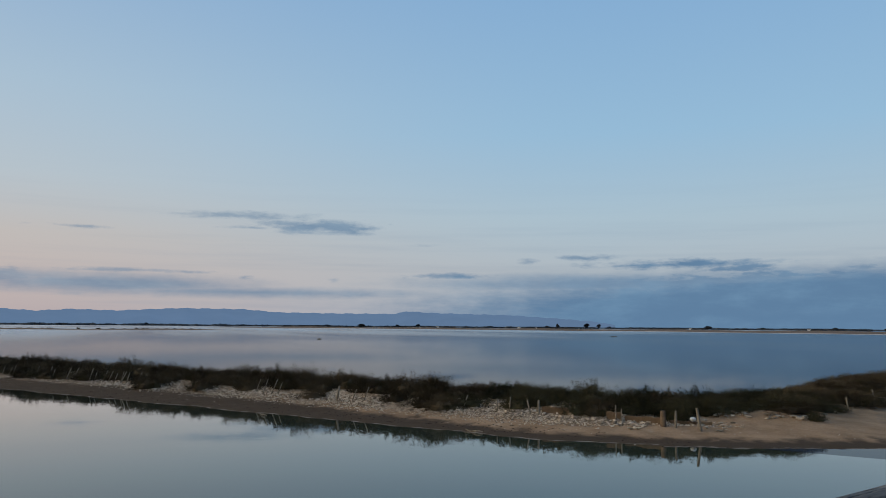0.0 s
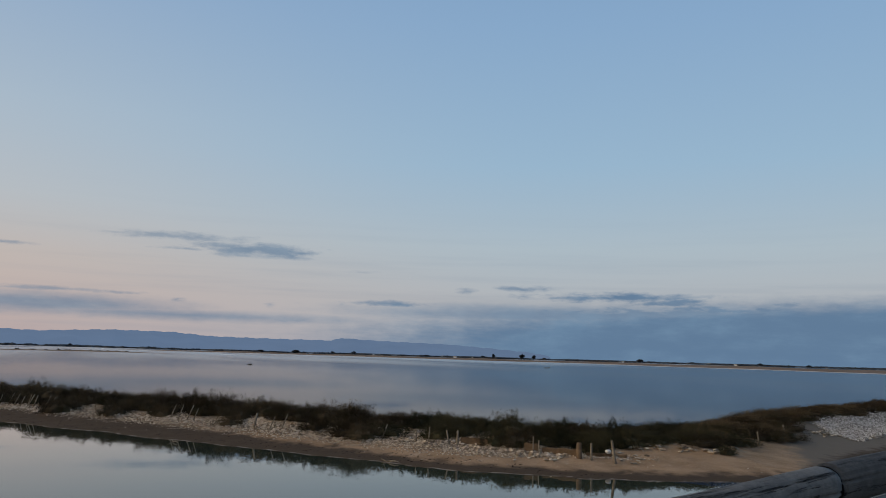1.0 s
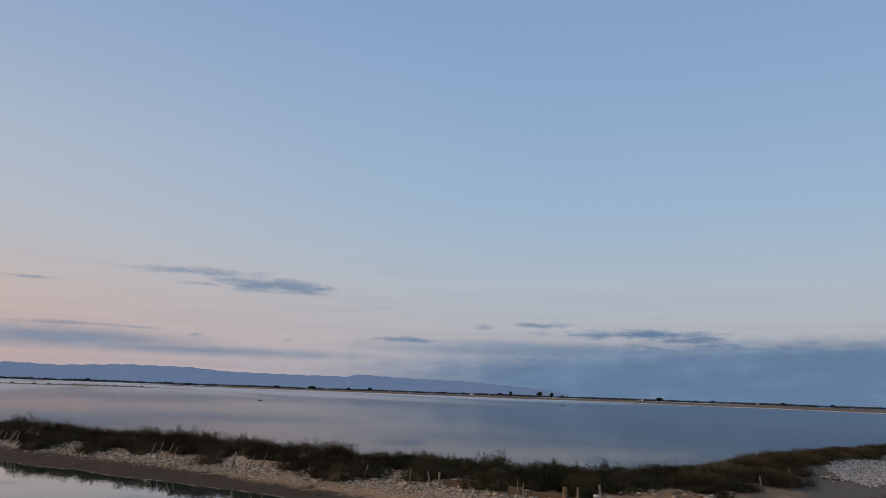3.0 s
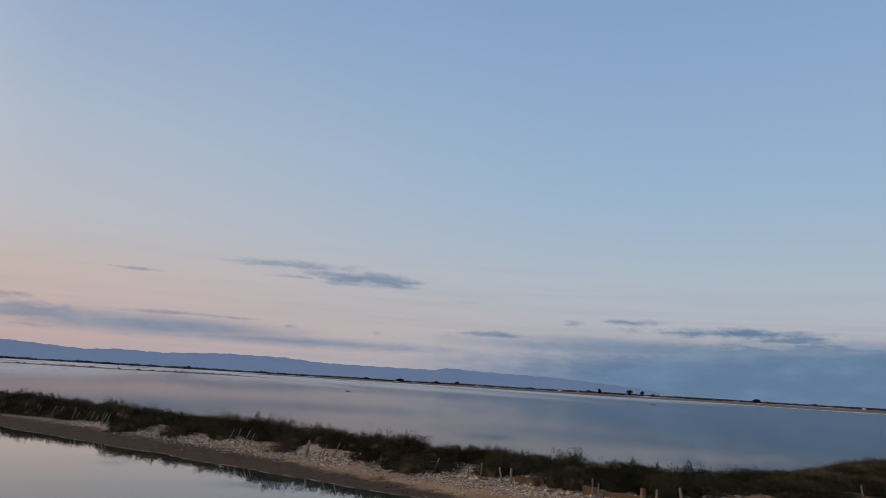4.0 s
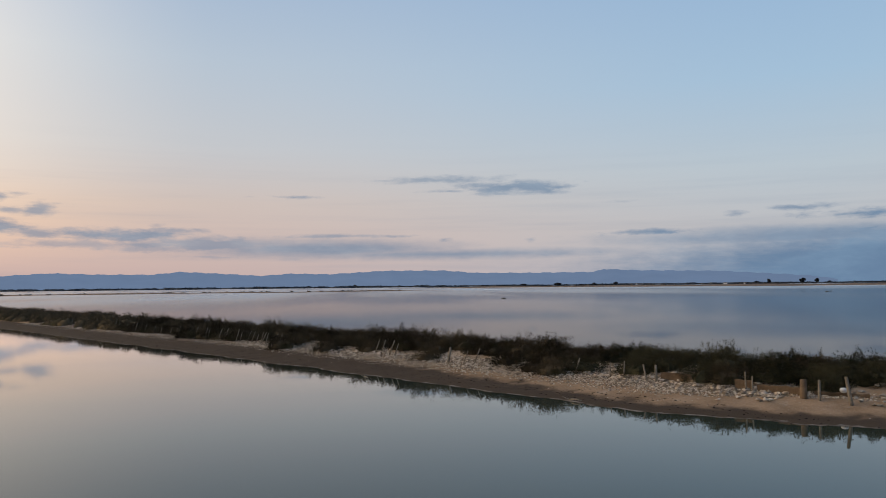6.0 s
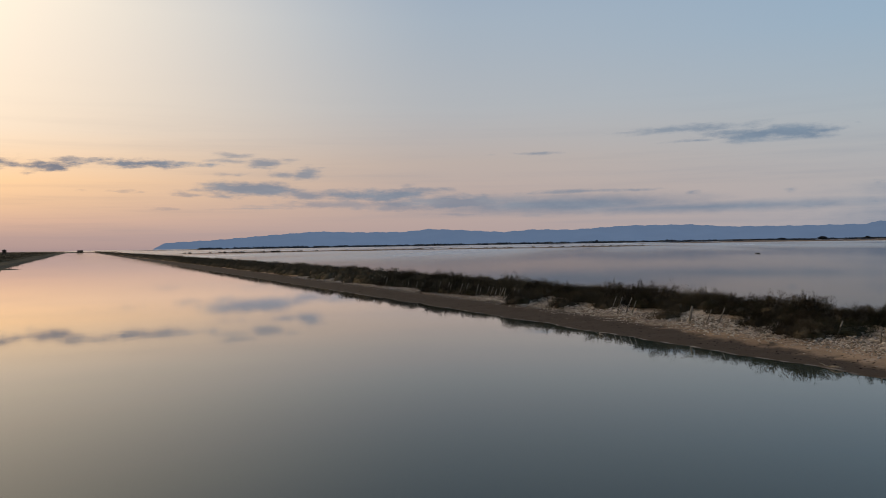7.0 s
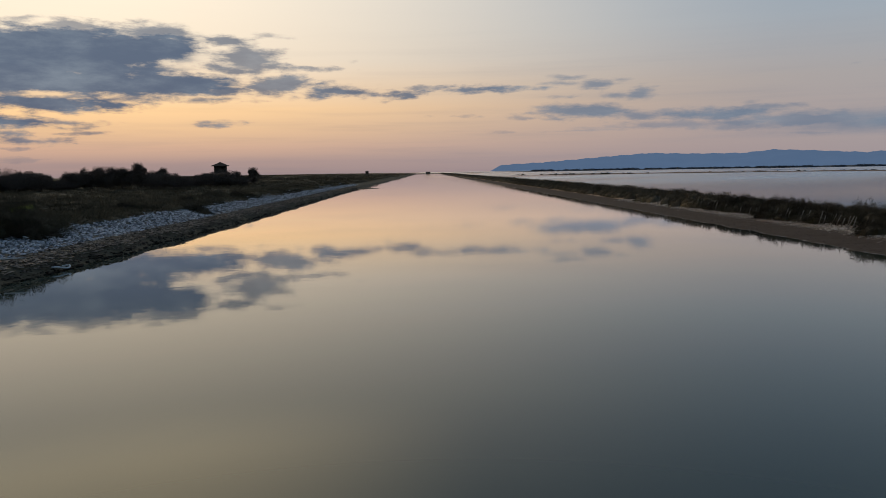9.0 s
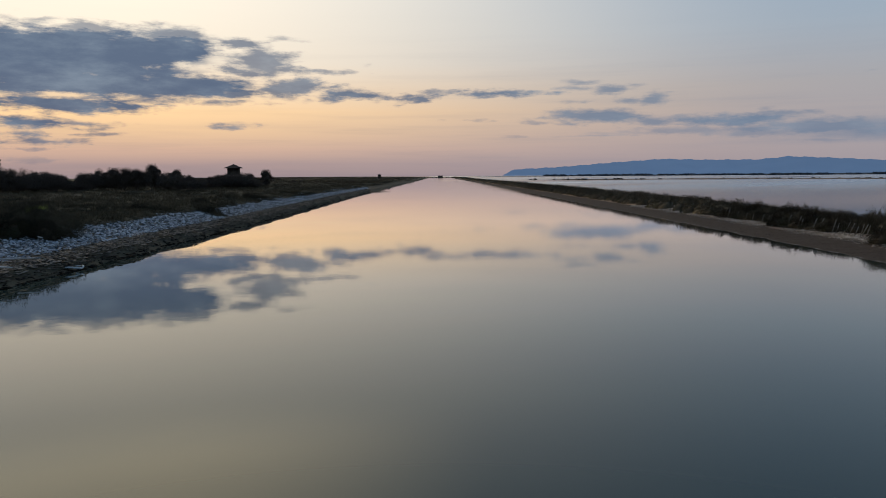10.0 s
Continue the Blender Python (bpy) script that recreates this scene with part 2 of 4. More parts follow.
# ---- materials ----
def material(name, dark, light, scale=6.0, fine=60.0, rough=0.85, bump=0.3, dist=0.02, spot=None, island=False, per_object=False, coords="Object"):
    """Two scales of noise between two base colours, with fine relief."""
    m = bpy.data.materials.new(name)
    m.use_nodes = True
    t = m.node_tree
    bsdf = t.nodes["Principled BSDF"]
    co = t.nodes.new("ShaderNodeTexCoord").outputs[coords]
    big = node(t, "ShaderNodeTexNoise", i2=scale, i3=4.0, i4=0.6)
    small = node(t, "ShaderNodeTexNoise", i2=fine, i3=3.0, i4=0.65)
    t.links.new(co, big.inputs["Vector"])
    t.links.new(co, small.inputs["Vector"])
    fac = math_node(t, "ADD", math_node(t, "MULTIPLY", big.outputs[0], 0.65), math_node(t, "MULTIPLY", small.outputs[0], 0.35))
    if island:
        g = t.nodes.new("ShaderNodeNewGeometry").outputs["Random Per Island"]
        fac = math_node(t, "ADD", math_node(t, "MULTIPLY", fac, 0.5), math_node(t, "MULTIPLY", g, 0.5))
    if per_object:
        g = t.nodes.new("ShaderNodeObjectInfo").outputs["Random"]
        fac = math_node(t, "ADD", math_node(t, "MULTIPLY", fac, 0.6), math_node(t, "MULTIPLY", g, 0.4))
    col = mix_col(t, smooth(t, fac, 0.28, 0.72), (*dark, 1), (*light, 1))
    if spot:
        third = node(t, "ShaderNodeTexNoise", i2=spot[1], i3=3.0)
        t.links.new(co, third.inputs["Vector"])
        col = mix_col(t, smooth(t, third.outputs[0], spot[2], spot[2] + 0.12), col, (*spot[0], 1))
    t.links.new(col, bsdf.inputs["Base Color"])
    bsdf.inputs["Roughness"].default_value = rough
    bsdf.inputs["Specular IOR Level"].default_value = 0.3 if rough < 0.8 else 0.06
    if bump:
        b = node(t, "ShaderNodeBump", i0=bump, i1=dist)
        t.links.new(small.outputs[0], b.inputs["Height"])
        t.links.new(b.outputs[0], bsdf.inputs["Normal"])
    return m


def water_material(name, base, rough, ripple, scale, ior, full, power, calm, windy, span_x, span_y, far, slant=0.0):
    """Silty water body under a mirror film; the film's gloss follows the Fresnel law. far: how much rougher it is out in the wind."""
    m = bpy.data.materials.new(name)
    m.use_nodes = True
    t = m.node_tree
    t.nodes.remove(t.nodes["Principled BSDF"])
    co = t.nodes.new("ShaderNodeTexCoord").outputs["Object"]
    n = node(t, "ShaderNodeTexNoise", i2=scale, i3=3.0)
    t.links.new(co, n.inputs["Vector"])
    b = node(t, "ShaderNodeBump", i0=ripple, i1=0.05)
    t.links.new(n.outputs[0], b.inputs["Height"])
    patch = node(t, "ShaderNodeTexNoise", i2=0.012, i3=5.0, i4=0.55)
    turned = t.nodes.new("ShaderNodeVectorRotate")
    turned.rotation_type = "Z_AXIS"
    turned.inputs["Angle"].default_value = radians(slant)
    t.links.new(co, turned.inputs["Vector"])
    mp = t.nodes.new("ShaderNodeMapping")
    mp.inputs["Scale"].default_value = (1.0, 0.22 if slant == 0 else 0.1, 1.0)
    t.links.new(turned.outputs[0], mp.inputs[0])
    t.links.new(mp.outputs[0], patch.inputs["Vector"])
    r = t.nodes.new("ShaderNodeMapRange")
    t.links.new(patch.outputs[0], r.inputs[0])
    r.inputs[1].default_value, r.inputs[2].default_value = 0.35, 0.68
    r.inputs[3].default_value, r.inputs[4].default_value = rough * calm, rough * windy
    film = t.nodes.new("ShaderNodeBsdfAnisotropic")
    film.inputs["Color"].default_value = (1, 1, 1, 1)
    yy = t.nodes.new("ShaderNodeSeparateXYZ")
    t.links.new(co, yy.inputs[0])
    breeze = math_node(t, "MULTIPLY", smooth(t, yy.outputs[0], *span_x), smooth(t, yy.outputs[1], *span_y))
    breeze = math_node(t, "ADD", math_node(t, "MULTIPLY", breeze, far - 1.0), 1.0)
    t.links.new(math_node(t, "MULTIPLY", r.outputs[0], breeze), film.inputs["Roughness"])
    t.links.new(b.outputs[0], film.inputs["Normal"])
    fres = node(t, "ShaderNodeFresnel", i0=ior)
    mud = node(t, "ShaderNodeBsdfDiffuse", i0=(*base, 1))      # silt below the surface
    both = t.nodes.new("ShaderNodeMixShader")
    t.links.new(math_node(t, "POWER", math_node(t, "DIVIDE", fres.outputs[0], full, True), power), both.inputs[0])
    t.links.new(mud.outputs[0], both.inputs[1])
    t.links.new(film.outputs[0], both.inputs[2])
    t.links.new(both.outputs[0], t.nodes["Material Output"].inputs[0])
    return m


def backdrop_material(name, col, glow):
    """Distant land; the miles of blue evening air are painted as emission."""
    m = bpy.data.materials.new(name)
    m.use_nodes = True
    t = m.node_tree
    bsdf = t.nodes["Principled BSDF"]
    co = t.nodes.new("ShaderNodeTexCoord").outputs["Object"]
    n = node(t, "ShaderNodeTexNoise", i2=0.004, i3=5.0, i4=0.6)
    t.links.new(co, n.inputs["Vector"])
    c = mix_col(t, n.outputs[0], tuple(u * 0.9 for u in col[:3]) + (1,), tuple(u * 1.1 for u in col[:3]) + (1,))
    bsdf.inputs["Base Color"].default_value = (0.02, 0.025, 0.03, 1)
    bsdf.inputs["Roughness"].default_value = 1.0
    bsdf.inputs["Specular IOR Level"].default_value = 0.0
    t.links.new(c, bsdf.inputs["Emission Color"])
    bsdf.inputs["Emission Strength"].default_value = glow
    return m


M_WATER = water_material("still_canal_water", (0.031, 0.043, 0.033), 0.026, 0.02, 1.3, 1.45, 0.71, 1.5, 0.45, 2.2, (-4.0, 12.0), (18.0, 45.0), 1.9)
M_LAGOON = water_material("lagoon_water", (0.03, 0.042, 0.058), 0.05, 0.035, 0.5, 1.34, 1.38, 1.24, 0.45, 2.1, (-40.0, -20.0), (60.0, 280.0), 3.0, 38.0)
M_SAND = material("sand_and_mud", (0.2, 0.124, 0.07), (0.35, 0.236, 0.148), 0.9, 14.0, 0.9, 0.5, 0.03, spot=((0.33, 0.27, 0.2), 22.0, 0.6))
t = M_SAND.node_tree  # wet mud at the water's edge
bs = t.nodes["Principled BSDF"]
src = bs.inputs["Base Color"].links[0].from_socket
zz = t.nodes.new("ShaderNodeSeparateXYZ")
t.links.new(t.nodes.new("ShaderNodeTexCoord").outputs["Object"], zz.inputs[0])
nz = node(t, "ShaderNodeTexNoise", i2=1.6, i3=4.0)
t.links.new(t.nodes.new("ShaderNodeTexCoord").outputs["Object"], nz.inputs["Vector"])
shade = math_node(t, "SUBTRACT", zz.outputs[2], math_node(t, "MULTIPLY", smooth(t, zz.outputs[1], 12.0, 34.0), 0.18))
wet = smooth(t, math_node(t, "ADD", shade, math_node(t, "MULTIPLY", math_node(t, "SUBTRACT", nz.outputs[0], 0.5), 0.14)), 0.07, 0.15)
chips = t.nodes.new("ShaderNodeTexVoronoi")
chips.inputs["Scale"].default_value = 7.0
t.links.new(t.nodes.new("ShaderNodeTexCoord").outputs["Object"], chips.inputs["Vector"])
shell = mix_col(t, chips.outputs["Color"], (0.17, 0.13, 0.092, 1), (0.5, 0.43, 0.35, 1))
stony = smooth(t, math_node(t, "ADD", shade, math_node(t, "MULTIPLY", math_node(t, "SUBTRACT", nz.outputs[0], 0.5), 0.5)), 0.2, 0.34)
stony = math_node(t, "MULTIPLY", stony, smooth(t, zz.outputs[1], 6.0, 10.0))
src = mix_col(t, math_node(t, "MULTIPLY", stony, 0.8), src, shell)
over = math_node(t, "SUBTRACT", math_node(t, "MULTIPLY", zz.outputs[0], 0.2), zz.outputs[1])     # grey mud beyond the sandy point
muddy = smooth(t, math_node(t, "ADD", over, math_node(t, "MULTIPLY", nz.outputs[0], 1.8)), 5.7, 6.9)
src = mix_col(t, math_node(t, "MULTIPLY", muddy, smooth(t, zz.outputs[0], 30.0, 33.0)), src, (0.14, 0.116, 0.092, 1))
t.links.new(mix_col(t, wet, (0.062, 0.044, 0.03, 1), src), bs.inputs["Base Color"])
src = bs.inputs["Base Color"].links[0].from_socket
rim = math_node(t, "MULTIPLY", smooth(t, zz.outputs[2], -0.004, 0.003), smooth(t, zz.outputs[2], 0.016, 0.008))   # dried salt foam along the water
t.links.new(mix_col(t, math_node(t, "MULTIPLY", rim, math_node(t, "MULTIPLY", smooth(t, nz.outputs[0], 0.4, 0.65), 0.45)), src, (0.4, 0.36, 0.32, 1)), bs.inputs["Base Color"])
bs.inputs["Roughness"].default_value = 0.95
bs.inputs["Specular IOR Level"].default_value = 0.08
M_PEBBLE = material("pale_pebbles", (0.165, 0.13, 0.097), (0.53, 0.455, 0.37), 3.0, 30.0, 0.9, 0.4, 0.01, island=True)
M_STONE = material("white_limestone", (0.085, 0.088, 0.092), (0.46, 0.465, 0.475), 2.0, 18.0, 0.85, 0.5, 0.02, per_object=True)
M_STONES = material("limestone_rubble", (0.085, 0.088, 0.092), (0.46, 0.465, 0.475), 2.0, 18.0, 0.85, 0.5, 0.02, island=True)
M_DEBRIS = material("brown_wrack", (0.038, 0.029, 0.021), (0.27, 0.215, 0.165), 3.0, 20.0, 0.95, 0.5, 0.02, island=True)
for m in (M_DEBRIS,):  # soaked just above the water, with shade and dark reflection painted in
    t = m.node_tree
    zz = t.nodes.new("ShaderNodeSeparateXYZ")
    t.links.new(t.nodes.new("ShaderNodeTexCoord").outputs["Object"], zz.inputs[0])
    bs = t.nodes["Principled BSDF"]
    src = bs.inputs["Base Color"].links[0].from_socket
    t.links.new(mix_col(t, smooth(t, zz.outputs[2], 0.12, 0.34), (0.016, 0.012, 0.009, 1), src), bs.inputs["Base Color"])
M_LEAF = material("saltbush_foliage", (0.017, 0.0135, 0.0085), (0.088, 0.069, 0.043), 2.2, 22.0, 0.9, 0.0, spot=((0.034, 0.031, 0.016), 0.9, 0.54), island=True, per_object=True)
M_LEAF_GREEN = material("green_saltbush_foliage", (0.0098, 0.0104, 0.006), (0.057, 0.0525, 0.0295), 2.2, 22.0, 0.85, 0.0, spot=((0.034, 0.034, 0.017), 0.9, 0.55), island=True, per_object=True)
# bluish tone of the distance haze is painted into these leaf colours
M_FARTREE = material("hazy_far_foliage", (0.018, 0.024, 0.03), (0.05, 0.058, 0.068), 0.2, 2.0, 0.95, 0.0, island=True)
M_STEM = material("woody_stems", (0.05, 0.035, 0.025), (0.13, 0.1, 0.075), 8.0, 60.0, 0.9, 0.2, 0.01)
M_SOIL = material("dark_bank_soil", (0.04, 0.036, 0.024), (0.105, 0.085, 0.055), 0.7, 12.0, 0.95, 0.5, 0.03)
M_GRASS = material("marsh_grass", (0.04, 0.033, 0.018), (0.125, 0.092, 0.054), 0.25, 9.0, 0.95, 0.0, spot=((0.035, 0.029, 0.017), 0.11, 0.5), island=True)
M_POST = material("weathered_stake", (0.085, 0.072, 0.056), (0.235, 0.205, 0.165), 6.0, 40.0, 0.85, 0.4, 0.01)
M_PLANK = material("tan_board", (0.07, 0.05, 0.034), (0.15, 0.108, 0.073), 3.0, 30.0, 0.85, 0.3, 0.01)
M_TREE = material("tamarisk_foliage", (0.04, 0.031, 0.026), (0.125, 0.094, 0.07), 0.8, 8.0, 0.95, 0.0, island=True)
M_RAIL = material("grey_rail_timber", (0.022, 0.021, 0.02), (0.075, 0.072, 0.068), 3.0, 45.0, 0.75, 0.6, 0.006)
M_RAIL_PALE = material("paler_rail_timber", (0.045, 0.045, 0.045), (0.16, 0.157, 0.15), 3.0, 45.0, 0.75, 0.6, 0.006)
for m in (M_RAIL, M_RAIL_PALE):  # grain and drying cracks along the log
    t = m.node_tree
    mp = t.nodes.new("ShaderNodeMapping")
    mp.inputs["Scale"].default_value = (1.0, 14.0, 14.0)
    t.links.new(t.nodes.new("ShaderNodeTexCoord").outputs["Object"], mp.inputs[0])
    g = node(t, "ShaderNodeTexNoise", i2=3.2, i3=5.0, i4=0.7)
    t.links.new(mp.outputs[0], g.inputs["Vector"])
    bs = t.nodes["Principled BSDF"]
    src = bs.inputs["Base Color"].links[0].from_socket
    crack = smooth(t, g.outputs[0], 0.36, 0.44)
    t.links.new(mix_col(t, crack, (0.006, 0.006, 0.006, 1), src), bs.inputs["Base Color"])
    bp = node(t, "ShaderNodeBump", i0=0.9, i1=0.012)
    t.links.new(math_node(t, "ADD", crack, math_node(t, "MULTIPLY", g.outputs[0], 0.6)), bp.inputs["Height"])
    t.links.new(bp.outputs[0], bs.inputs["Normal"])
M_HUT = material("dark_hut_timber", (0.03, 0.024, 0.018), (0.07, 0.055, 0.04), 2.0, 14.0, 0.9, 0.2, 0.02)
M_ROOF = material("brown_roof_cover", (0.035, 0.026, 0.02), (0.075, 0.055, 0.042), 2.0, 14.0, 0.9, 0.2, 0.02)
M_WALL = material("white_farm_wall", (0.42, 0.44, 0.46), (0.62, 0.64, 0.66), 0.3, 3.0, 0.9, 0.0)
M_FARSAND = material("far_salt_flat", (0.11, 0.077, 0.056), (0.24, 0.17, 0.122), 0.02, 0.3, 0.95, 0.0)
# blue haze over the hills is put into this glowing colour
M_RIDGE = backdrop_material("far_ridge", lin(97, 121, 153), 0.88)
M_TYRE = material("old_grey_hose", (0.3, 0.3, 0.3), (0.55, 0.55, 0.53), 4.0, 30.0, 0.8, 0.2, 0.01)
M_WHITE = material("white_plastic", (0.4, 0.4, 0.39), (0.6, 0.6, 0.58), 4.0, 30.0, 0.5, 0.0)


# ---- mesh helpers ----
def mesh_of(name, verts, faces, mat, smooth_shade=False):
    me = bpy.data.meshes.new(name)
    me.from_pydata([tuple(map(float, p)) for p in verts], [], [tuple(map(int, f)) for f in faces])
    for m in (mat if isinstance(mat, (list, tuple)) else [mat]):
        me.materials.append(m)
    if smooth_shade:
        me.polygons.foreach_set("use_smooth", [True] * len(me.polygons))
    me.update()
    return me


def part(name, me, parent, label="", m=None):
    ob = new(name, me)
    ob.parent = parent
    if m is not None:
        ob.matrix_basis = m
    if label:
        tagged(ob, label)
    return ob


def grid_mesh(name, xs, ys, zf, mat):
    gx, gy = np.meshgrid(xs, ys)
    gz = zf(gx, gy)
    verts = np.stack([gx.ravel(), gy.ravel(), gz.ravel()], 1)
    nx, ny = len(xs), len(ys)
    i = (np.arange(ny - 1)[:, None] * nx + np.arange(nx - 1)[None]).ravel()
    faces = np.stack([i, i + 1, i + nx + 1, i + nx], 1)
    return mesh_of(name, verts, faces, mat, True)


def lumps(x, y, size, seed=0.0):
    """Cheap smooth value noise in -1..1 on arrays."""
    u, v = x / size + seed * 3.1, y / size - seed * 1.7
    return (np.sin(u * 2.1 + 1.3 * np.sin(v * 1.7 + seed)) + np.sin(v * 2.4 + 1.1 * np.sin(u * 1.3 - seed)) + np.sin((u + v) * 3.3 + seed)) / 3


def tube(points, radii, sides=6, cap=True):
    """Verts and faces of a tapered tube along points."""
    verts, faces = [], []
    pts = [Vector(p) for p in points]
    for k, (p, r) in enumerate(zip(pts, radii)):
        d = (pts[min(k + 1, len(pts) - 1)] - pts[max(k - 1, 0)]).normalized()
        a = d.orthogonal().normalized()
        b = d.cross(a)
        for s in range(sides):
            q = 2 * math.pi * s / sides
            verts.append(p + a * (r * math.cos(q)) + b * (r * math.sin(q)))
    for k in range(len(pts) - 1):
        for s in range(sides):
            faces.append((k * sides + s, k * sides + (s + 1) % sides, (k + 1) * sides + (s + 1) % sides, (k + 1) * sides + s))
    if cap:
        faces.append(tuple(range(sides))[::-1])
        faces.append(tuple((len(pts) - 1) * sides + s for s in range(sides)))
    return verts, faces


def join(lists):
    verts, faces = [], []
    for v, f in lists:
        o = len(verts)
        verts += list(v)
        faces += [tuple(i + o for i in q) for q in f]
    return verts, faces


def box(x0, y0, z0, x1, y1, z1):
    v = [(x0, y0, z0), (x1, y0, z0), (x1, y1, z0), (x0, y1, z0), (x0, y0, z1), (x1, y0, z1), (x1, y1, z1), (x0, y1, z1)]
    return v, [(0, 3, 2, 1), (4, 5, 6, 7), (0, 1, 5, 4), (1, 2, 6, 5), (2, 3, 7, 6), (3, 0, 4, 7)]


def sprigs(rng, centers, normals, length, width, droop=0.0):
    """Small kite-shaped twigs, four corners each, growing outward and up."""
    n = len(centers)
    d = normals + rng.normal(0, 0.45, (n, 3))
    d[:, 2] += 0.32 - droop
    d /= np.linalg.norm(d, axis=1, keepdims=True)
    side = np.cross(d, rng.normal(0, 1, (n, 3)))
    side /= np.linalg.norm(side, axis=1, keepdims=True) + 1e-9
    ln = length * rng.uniform(0.5, 1.4, (n, 1))
    wd = width * rng.uniform(0.6, 1.3, (n, 1))
    base = centers - d * ln * 0.3
    v = np.stack([base, base + d * ln * 0.5 + side * wd, base + d * ln, base + d * ln * 0.5 - side * wd], 1).reshape(-1, 3)
    f = np.arange(4 * n).reshape(n, 4)
    return v, f


def blob(rng, r, h, rings=7, sides=10):
    """A lumpy dome, the dense heart of a shrub."""
    verts, faces = [], []
    ph = rng.uniform(0, 6.28, 6)
    for k in range(rings):
        e = k / (rings - 1) * math.pi / 2
        for s in range(sides):
            q = 2 * math.pi * s / sides
            w = 1 + 0.16 * math.sin(3 * q + ph[0] + e) + 0.12 * math.sin(5 * q + ph[1] - 2 * e)
            verts.append((r * math.cos(e) * w * math.cos(q), r * math.cos(e) * w * math.sin(q), h * math.sin(e) * (0.9 + 0.1 * math.sin(2 * q + ph[2]))))
    for k in range(rings - 1):
        for s in range(sides):
            faces.append((k * sides + s, k * sides + (s + 1) % sides, (k + 1) * sides + (s + 1) % sides, (k + 1) * sides + s))
    return verts, faces


def shrub_meshes(seed, r, h, n, length, width, leaf, stem, stems=9):
    rng = np.random.default_rng(seed)
    q = rng.uniform(0, 2 * math.pi, n)
    e = np.arcsin(rng.uniform(0.02, 1, n))
    ph = rng.uniform(0, 6.28, 4)
    lump = 1 + 0.18 * np.sin(3 * q + ph[0]) + 0.21 * np.sin(5 * q + ph[1] + 4 * e) + 0.19 * np.sin(7 * q - 5 * e + ph[2]) + 0.09 * np.sin(13 * q + 9 * e + ph[3])
    depth = rng.uniform(0.78, 1.04, n) * lump
    nrm = np.stack([np.cos(e) * np.cos(q), np.cos(e) * np.sin(q), np.sin(e)], 1)
    cen = nrm * np.array([r, r, h]) * depth[:, None]
    v, f = sprigs(rng, cen, nrm, length, width)
    bv, bf = blob(rng, r * 0.72, h * 0.74)
    verts = list(bv) + list(v)
    faces = [tuple(x) for x in bf] + [tuple(x + len(bv)) for x in f]
    leaves = mesh_of("shrub_foliage", verts, faces, leaf)
    tubes = []
    for i in range(stems):
        a = rng.uniform(0, 6.28)
        rr = rng.uniform(0.3, 0.95) * r
        top = Vector((rr * math.cos(a), rr * math.sin(a), h * rng.uniform(0.65, 0.94)))
        mid = Vector((rr * 0.5 * math.cos(a), rr * 0.5 * math.sin(a), h * 0.45))
        tubes.append(tube([(0.1 * math.cos(a), 0.1 * math.sin(a), -0.1), mid, top], [0.02, 0.014, 0.006], 4))
    return leaves, mesh_of("shrub_stems", *join(tubes), stem)


def place(x, y, z, turn=0.0, s=1.0, sz=None):
    return Matrix.LocRotScale((x, y, z), Euler((0, 0, turn)), (s, s, sz if sz else s))


# ---- water and land ----
tagged(new("water_canal", mesh_of("water_canal", [(-900, -60, 0), (26.5, -60, 0), (26.5, 1400, 0), (-900, 1400, 0)], [(0, 1, 2, 3)], M_WATER)), "still grey-green canal water mirroring the dusk sky", "water", kind="structure")
tagged(new("water_lagoon", mesh_of("water_lagoon", [(-4900, 1400.0, 0), (26.5, 1400, 0), (26.5, -60, 0), (-900, -60, 0), (-900, -900, 0), (4900, -900, 0), (4900, 4900, 0), (-4900, 4900, 0)],
     [(1, 2, 5, 6), (2, 3, 4, 5), (0, 1, 6, 7)], M_LAGOON)), "calm pale lagoon water reaching the horizon", "water", kind="structure")

# canal-side water's edge of the dike, as a line with the dike to its left hand
EDGE = [(24.5, 1300), (24.5, 32), (24.32, 11), (25.3, 7.5), (26.75, 4.4), (28.9, 1.35), (30.8, 0.35), (34.0, -0.15), (38.0, -0.95), (42.0, -2.0), (50, -4.2), (64, -8.5), (95, -18)]


def edge_distance(x, y):
    """Distance from the water's edge, positive on the dike's side."""
    best = np.full(np.shape(x), 1e9)
    sign = np.ones(np.shape(x))
    for (ax, ay), (bx, by) in zip(EDGE[:-1], EDGE[1:]):
        dx, dy = bx - ax, by - ay
        t = np.clip(((x - ax) * dx + (y - ay) * dy) / (dx * dx + dy * dy), 0, 1)
        d = np.hypot(x - ax - t * dx, y - ay - t * dy)
        s = np.where(dx * (y - ay) - dy * (x - ax) > 0, 1.0, -1.0)
        sign = np.where(d < best, s, sign)
        best = np.minimum(best, d)
    return best * sign


